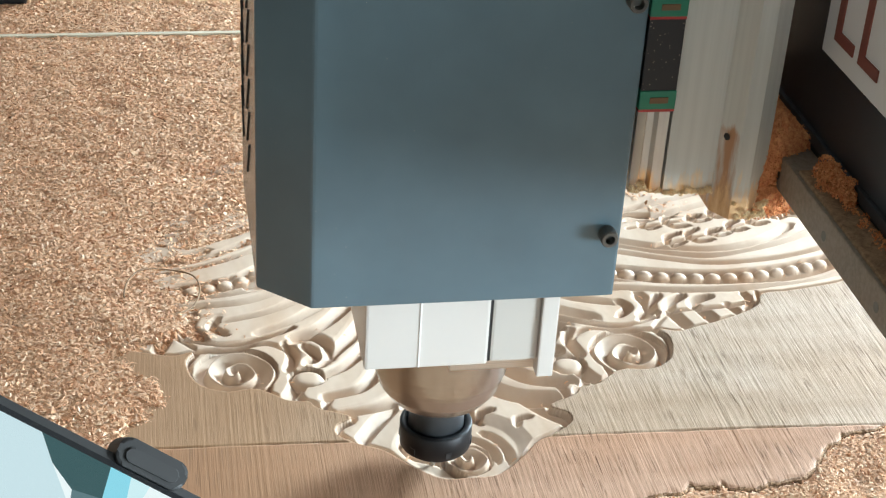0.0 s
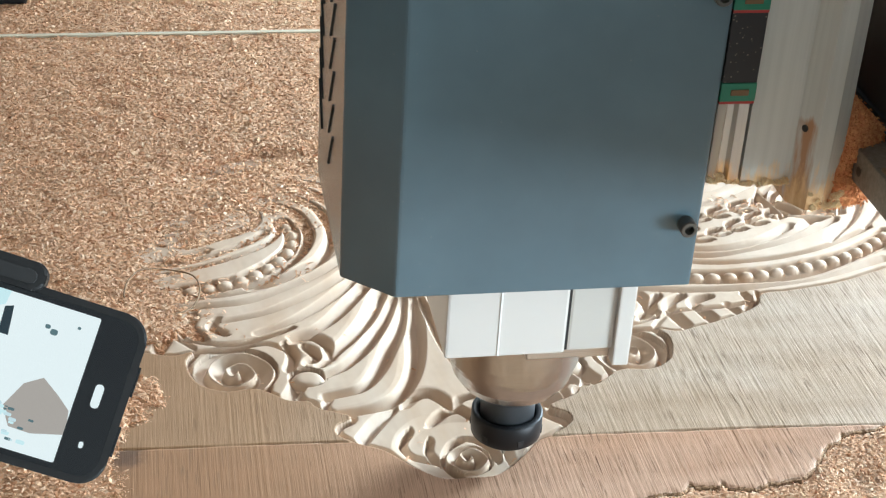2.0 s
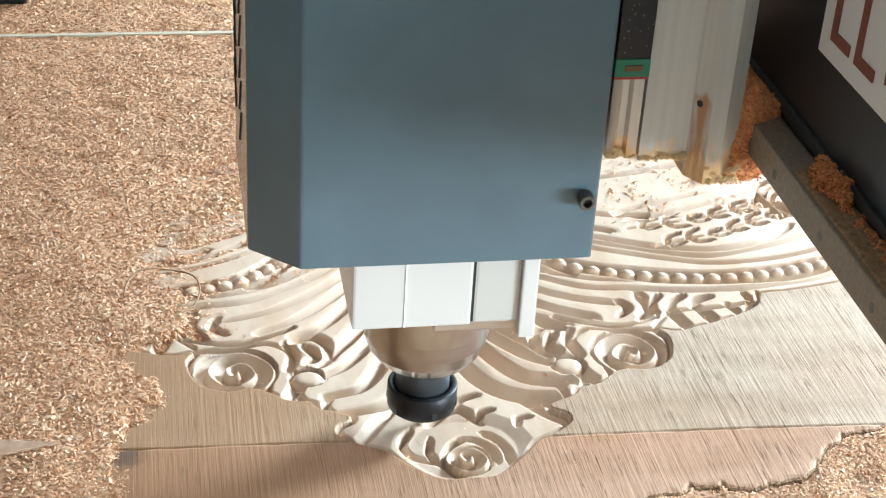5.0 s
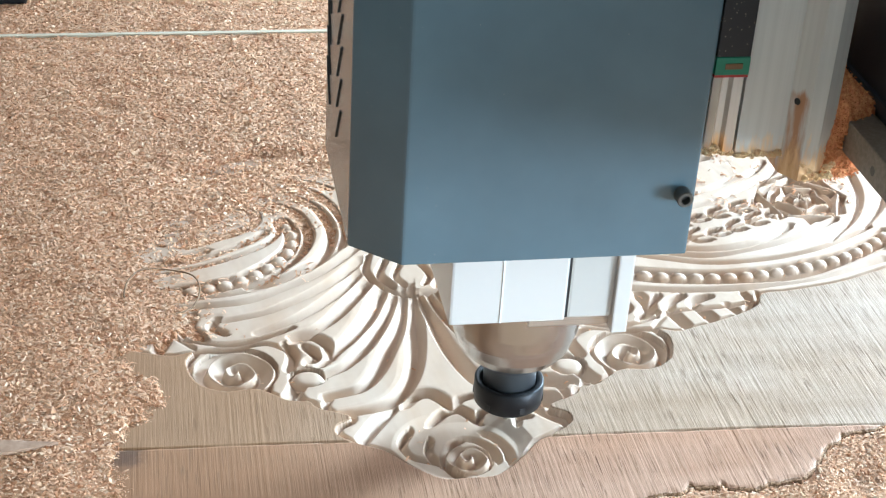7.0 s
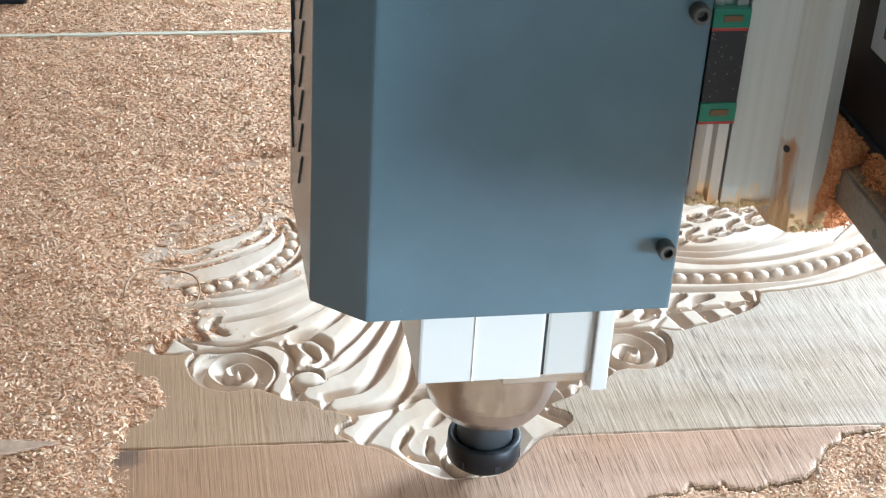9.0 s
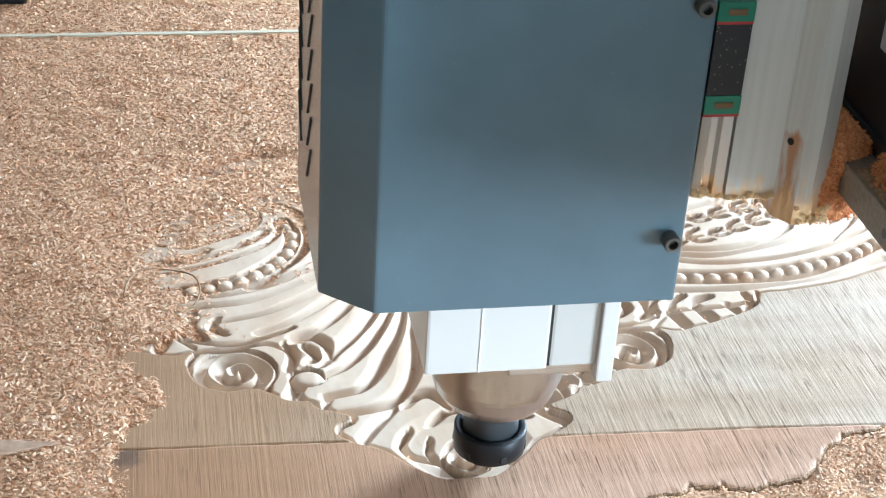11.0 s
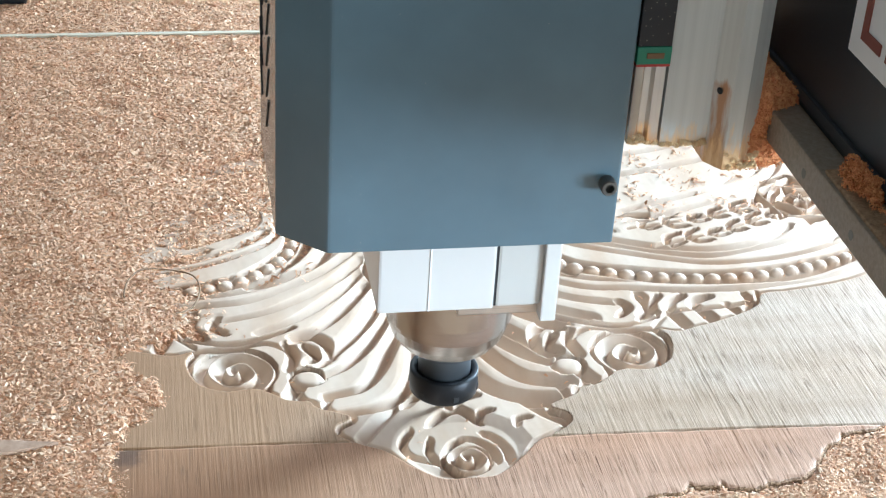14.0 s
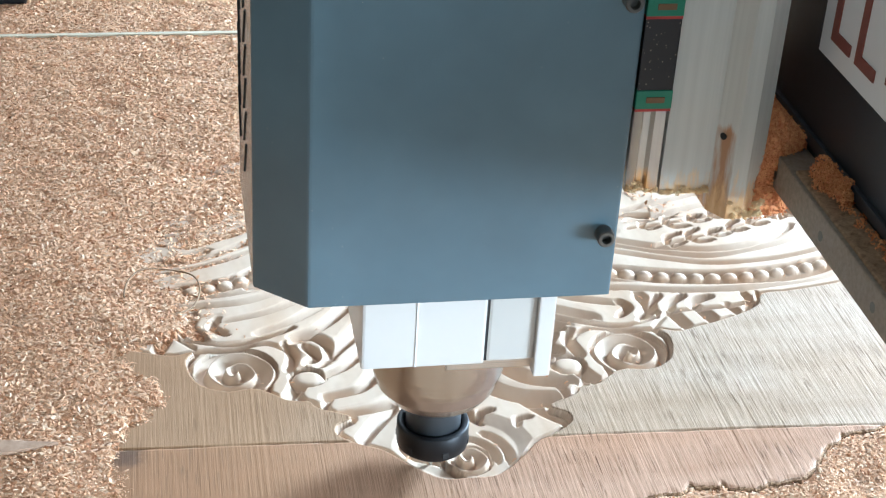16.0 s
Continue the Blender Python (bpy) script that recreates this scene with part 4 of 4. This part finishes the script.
heap("sawdust_ridge", [(0.204 + ridge_rng.uniform(-0.006, 0.005), -0.113 + ridge_rng.gauss(0, 0.010), 0.2665 + ridge_rng.uniform(0, 0.012), 0.005, 150) for k in range(36)]
     + [(0.207 + ridge_rng.uniform(-0.003, 0.003), -0.14 - 0.0035 * k, 0.2665 + ridge_rng.uniform(0, 0.003), 0.0032, 34) for k in range(34)], 7, gantry, DUST, "orange sawdust ridge", 0.0009)
part("dust_layer", box(0.1925, 0.2118, -0.338, -0.085, 0.2652, 0.268, 0.001), DUSTGREY, gantry, "brown dust layer")
heap("dust_film", [(0.201 + 0.004 * math.sin(k * 2.1), -0.14 - 0.011 * k, 0.268, 0.0022, 40) for k in range(22)], 8, gantry, DUSTGREY, "brown dust film", 0.0009)

sign = part("sign", box(0.2095, 0.2125, -0.33, -0.0485, 0.3295, 0.47, 0.0006), SIGN, gantry, "pale grey sign with red-brown marks")


def mark(strokes, y, z, tall, parent):
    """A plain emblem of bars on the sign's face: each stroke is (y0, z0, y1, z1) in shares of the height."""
    bm = bmesh.new()
    for y0, z0, y1, z1 in strokes:
        box(0.2085, 0.2096, y - y1 * tall, y - y0 * tall, z + z0 * tall, z + z1 * tall, 0, bm)
    part("emblem", bm, LETTER, parent, "red-brown block emblem")


TALL = 0.058
CORNER = [(0, 0, 0.12, 1), (0.12, 0, 0.46, 0.12)]
BRACKET = [(0, 0, 0.12, 1), (0.12, 0, 0.46, 0.12), (0.12, 0.88, 0.46, 1.0)]
FRAME = [(0, 0.1, 0.12, 0.9), (0.1, 0, 0.56, 0.12), (0.54, 0.1, 0.66, 0.9), (0.1, 0.88, 0.56, 1.0)]
for at, strokes in ((-0.064, CORNER), (-0.0985, BRACKET), (-0.139, FRAME), (-0.190, CORNER), (-0.225, FRAME)):
    mark(strokes, at, 0.3425, TALL, sign)

# ---- telephone in its holder, passing through the view ----


def rounded(x0, x1, y0, y1, r, z0, z1, bevel=0.0):
    pts = []
    for cx, cy, a0 in ((x1 - r, y0 + r, -90), (x1 - r, y1 - r, 0), (x0 + r, y1 - r, 90), (x0 + r, y0 + r, 180)):
        for k in range(7):
            a = radians(a0 + 15 * k)
            pts.append((cx + r * math.cos(a), cy + r * math.sin(a)))
    return prism(pts, z0, z1, bevel)


def plate(points, z, thick=0.0001):
    return prism(points, z, z + thick)


def build_phone():
    ob = tagged(new("smartphone"), "black smartphone in a bumper case showing a lit screen", "smartphone")
    part("bumper_case", rounded(-0.08, 0.08, -0.0395, 0.0395, 0.012, -0.005, 0.0045, 0.0012), CASE, ob)
    part("glass_front", rounded(-0.0765, 0.0765, -0.036, 0.036, 0.009, 0.0046, 0.0052), GLASS, ob)
    screen = part("screen", rounded(-0.066, 0.0575, -0.0335, 0.0335, 0.001, 0.0053, 0.0055), SCREEN, ob, "bright lit screen")
    part("picture_patch", plate([(-0.027, 0.024), (-0.0142, 0.0176), (-0.0005, 0.0197), (-0.0033, 0.0335), (-0.037, 0.0335)], 0.00560), TEAL, screen)
    part("picture_patch", plate([(-0.0005, 0.0197), (0.0095, 0.0237), (0.0068, 0.0335), (-0.0033, 0.0335)], 0.00562), SKY, screen)
    part("picture_patch", plate([(0.0095, 0.0237), (0.0156, 0.0273), (0.0163, 0.0335), (0.0068, 0.0335)], 0.00564), PALESKY, screen)
    part("picture_patch", plate([(-0.0116, 0.0104), (0.0027, -0.0053), (0.0046, 0.0011), (0.0007, 0.0035), (-0.0005, 0.0197), (-0.0142, 0.0176)], 0.00566), SHADE, screen)
    part("picture_patch", plate([(0.0163, 0.0143), (0.0209, 0.0143), (0.0193, 0.0276), (0.0156, 0.0263)], 0.00578), DARKSCREEN, screen)
    part("picture_patch", plate([(-0.0418, -0.0149), (-0.0045, -0.0199), (0.0014, -0.0144), (-0.0038, 0.0028), (-0.0116, 0.0104), (-0.027, 0.024), (-0.037, 0.0335), (-0.057, 0.0335), (-0.062, 0.012)], 0.00570), GREYSCREEN, screen)
    part("picture_patch", plate([(0.0053, -0.0168), (0.0144, -0.0153), (0.018, -0.0095), (0.0131, -0.0005), (0.0023, -0.0014), (-0.0013, -0.0086)], 0.00572), GREYSCREEN, screen)
    part("picture_patch", plate([(0.0338, -0.0238), (0.0437, -0.0241), (0.0575, -0.0206), (0.0575, -0.0143), (0.0566, -0.0097), (0.0499, -0.0044), (0.0418, 0.001), (0.0343, -0.0039), (0.0286, -0.0157)], 0.00584), SANDSCREEN, screen)
    part("picture_patch", plate([(-0.0043, -0.0335), (0.0282, -0.0299), (0.0281, -0.0146), (0.0186, -0.0092), (-0.0138, -0.0299)], 0.00576), GREYSCREEN, screen)
    part("picture_patch", plate([(-0.0032, -0.0165), (0.0047, -0.0156), (0.0043, -0.0116), (-0.0042, -0.0086)], 0.00588), SKY, screen)
    part("picture_patch", plate([(-0.066, 0.016), (-0.061, 0.019), (-0.058, 0.0335), (-0.066, 0.0335)], 0.0060), DARKSCREEN, screen)
    part("picture_patch", rounded(0.0045-0.005, 0.0045+0.005, -0.0045-0.0052, -0.0045+0.0048, 0.0045, 0.0060, 0.0061), DARKSCREEN, screen)
    for r0 in (0.0042, 0.0029, 0.0015):
        bm = lathe([(r0 - 0.0004, 0.0060), (r0, 0.0060), (r0, 0.0061), (r0 - 0.0004, 0.0061)], 24, (0.0118 + 0.1 * r0, -0.0112))
        part("picture_ring", bm, SHADE, screen)
    for k in range(7):
        x = -0.062 + 0.0044 * k
        part("picture_patch", plate([(x, -0.018 + 0.0012 * k), (x + 0.0011, -0.018 + 0.0012 * k), (x + 0.0022, -0.002), (x + 0.0013, -0.002)], 0.0060), SHADE, screen)
    for x, y, r in ((0.0395, 0.0215, 0.0017), (0.0495, 0.0265, 0.0008), (0.0362, 0.0232, 0.0012)):
        part("picture_patch", rounded(x - r, x + r, y - 0.8 * r, y + 0.8 * r, 0.7 * r, 0.0058, 0.0059), SHADE, screen)
    spot_rng = random.Random(12)
    for k in range(26):
        x, y, r = spot_rng.uniform(0.022, 0.043), spot_rng.uniform(-0.03, -0.013), spot_rng.uniform(0.0004, 0.0014)
        part("picture_patch", rounded(x - 1.6 * r, x + 1.6 * r, y - 0.7 * r, y + 0.7 * r, 0.5 * r, 0.0060, 0.0061), (GREYSCREEN, SHADE, PALESKY)[k % 3], screen)
    part("home_key", rounded(0.0645, 0.0685, -0.0055, 0.0055, 0.0019, 0.0053, 0.0055), SCREEN, ob, "lit home key")
    part("back_key", rounded(0.0655, 0.0675, -0.024, -0.021, 0.0009, 0.0053, 0.0055), SCREEN, ob)
    for y in (0.004, -0.024):
        part("side_button", box(0.079, 0.0812, y, y + 0.014, -0.0015, 0.0015, 0.0004), GLASS, ob)
    holder = part("holder_jaw", rounded(-0.005, 0.029, 0.036, 0.049, 0.005, -0.009, 0.0085, 0.0015), CASE, ob, "black padded holder jaw")
    part("pad", rounded(-0.001, 0.025, 0.0385, 0.045, 0.003, 0.0086, 0.0098, 0.0004), DARK, holder)
    part("holder_jaw", rounded(-0.005, 0.029, -0.049, -0.036, 0.005, -0.009, 0.0085, 0.0015), CASE, ob, "black padded holder jaw")
    part("holder_arm", rounded(0.003, 0.021, -0.16, 0.045, 0.004, -0.018, -0.0055, 0.001), CASE, ob)
    return ob


phone = build_phone()


def motions():
    rows = [(0.0, 0.0, 0.0), (0.5, -1.4, 11.4), (1.0, 16.9, 35.8), (1.5, 48.7, 23.2), (2.0, 52.1, 7.9), (2.5, 55.2, 12.2),
            (3.0, 6.6, 17.6), (3.5, 0.3, -0.1), (4.0, -12.2, 6.6), (4.2, -19.3, 19.9), (4.7, -11.5, 43.5), (5.1, 0.5, 47.0),
            (5.6, 16.4, 62.5), (6.0, 38.0, 60.0), (6.3, 46.5, 52.8), (6.5, 48.6, 47.4), (7.0, 61.2, 45.3), (7.5, 69.2, 37.5),
            (8.0, 62.5, 6.8), (8.5, 50.1, -1.4), (9.0, 30.8, -17.8), (9.2, 18.5, -18.5), (9.7, 3.0, -10.0), (10.2, 1.0, -8.0),
            (10.8, 24.0, -13.0), (11.3, 50.9, 1.0), (11.5, 54.9, 2.3), (12.0, 70.8, 25.5), (12.5, 58.3, 46.7), (13.0, 49.0, 47.4),
            (13.5, 42.2, 58.9), (14.0, 16.4, 63.3), (14.5, 2.4, 47.8), (15.0, -10.4, 44.3), (15.5, -19.2, 19.9), (16.0, -2.0, 0.6)]
    walk(head, [(t, pose(x / 1000, y / 1000, 0)) for t, x, y in rows])
    # the telephone swings by, near the viewer: seconds, place across and up the view at 0.72 m, lean, tilt
    swing = [(0.0, -0.0775, -0.131, -31.5, 20), (0.5, -0.0887, -0.0998, -28.9, 21), (1.0, -0.1023, -0.0655, -24.6, 22), (1.5, -0.1135, -0.0444, -23.0, 16),
             (2.0, -0.1318, -0.0335, -18.5, 9), (2.5, -0.1600, -0.0390, -20.5, 14), (3.0, -0.1877, -0.0384, -19.5, 14), (3.2, -0.198, -0.05, -19.0, 14),
             (3.5, -0.235, -0.07, -18.0, 14), (4.2, -0.36, -0.12, -18.0, 14), (16.0, -0.36, -0.12, -18.0, 14)]
    walk(phone, [(t, STAND @ pose(x, y, -0.72, 0, 0, lean) @ pose(0, 0, 0, 0, tilt, 0) @ pose(0, 0, 0, -tilt, 0, 0) @ pose(-0.08, -0.0395, 0)) for t, x, y, lean, tilt in swing])
    walk(gantry, [(t, pose(x / 1000, 0, 0)) for t, x, y in rows])


motions()
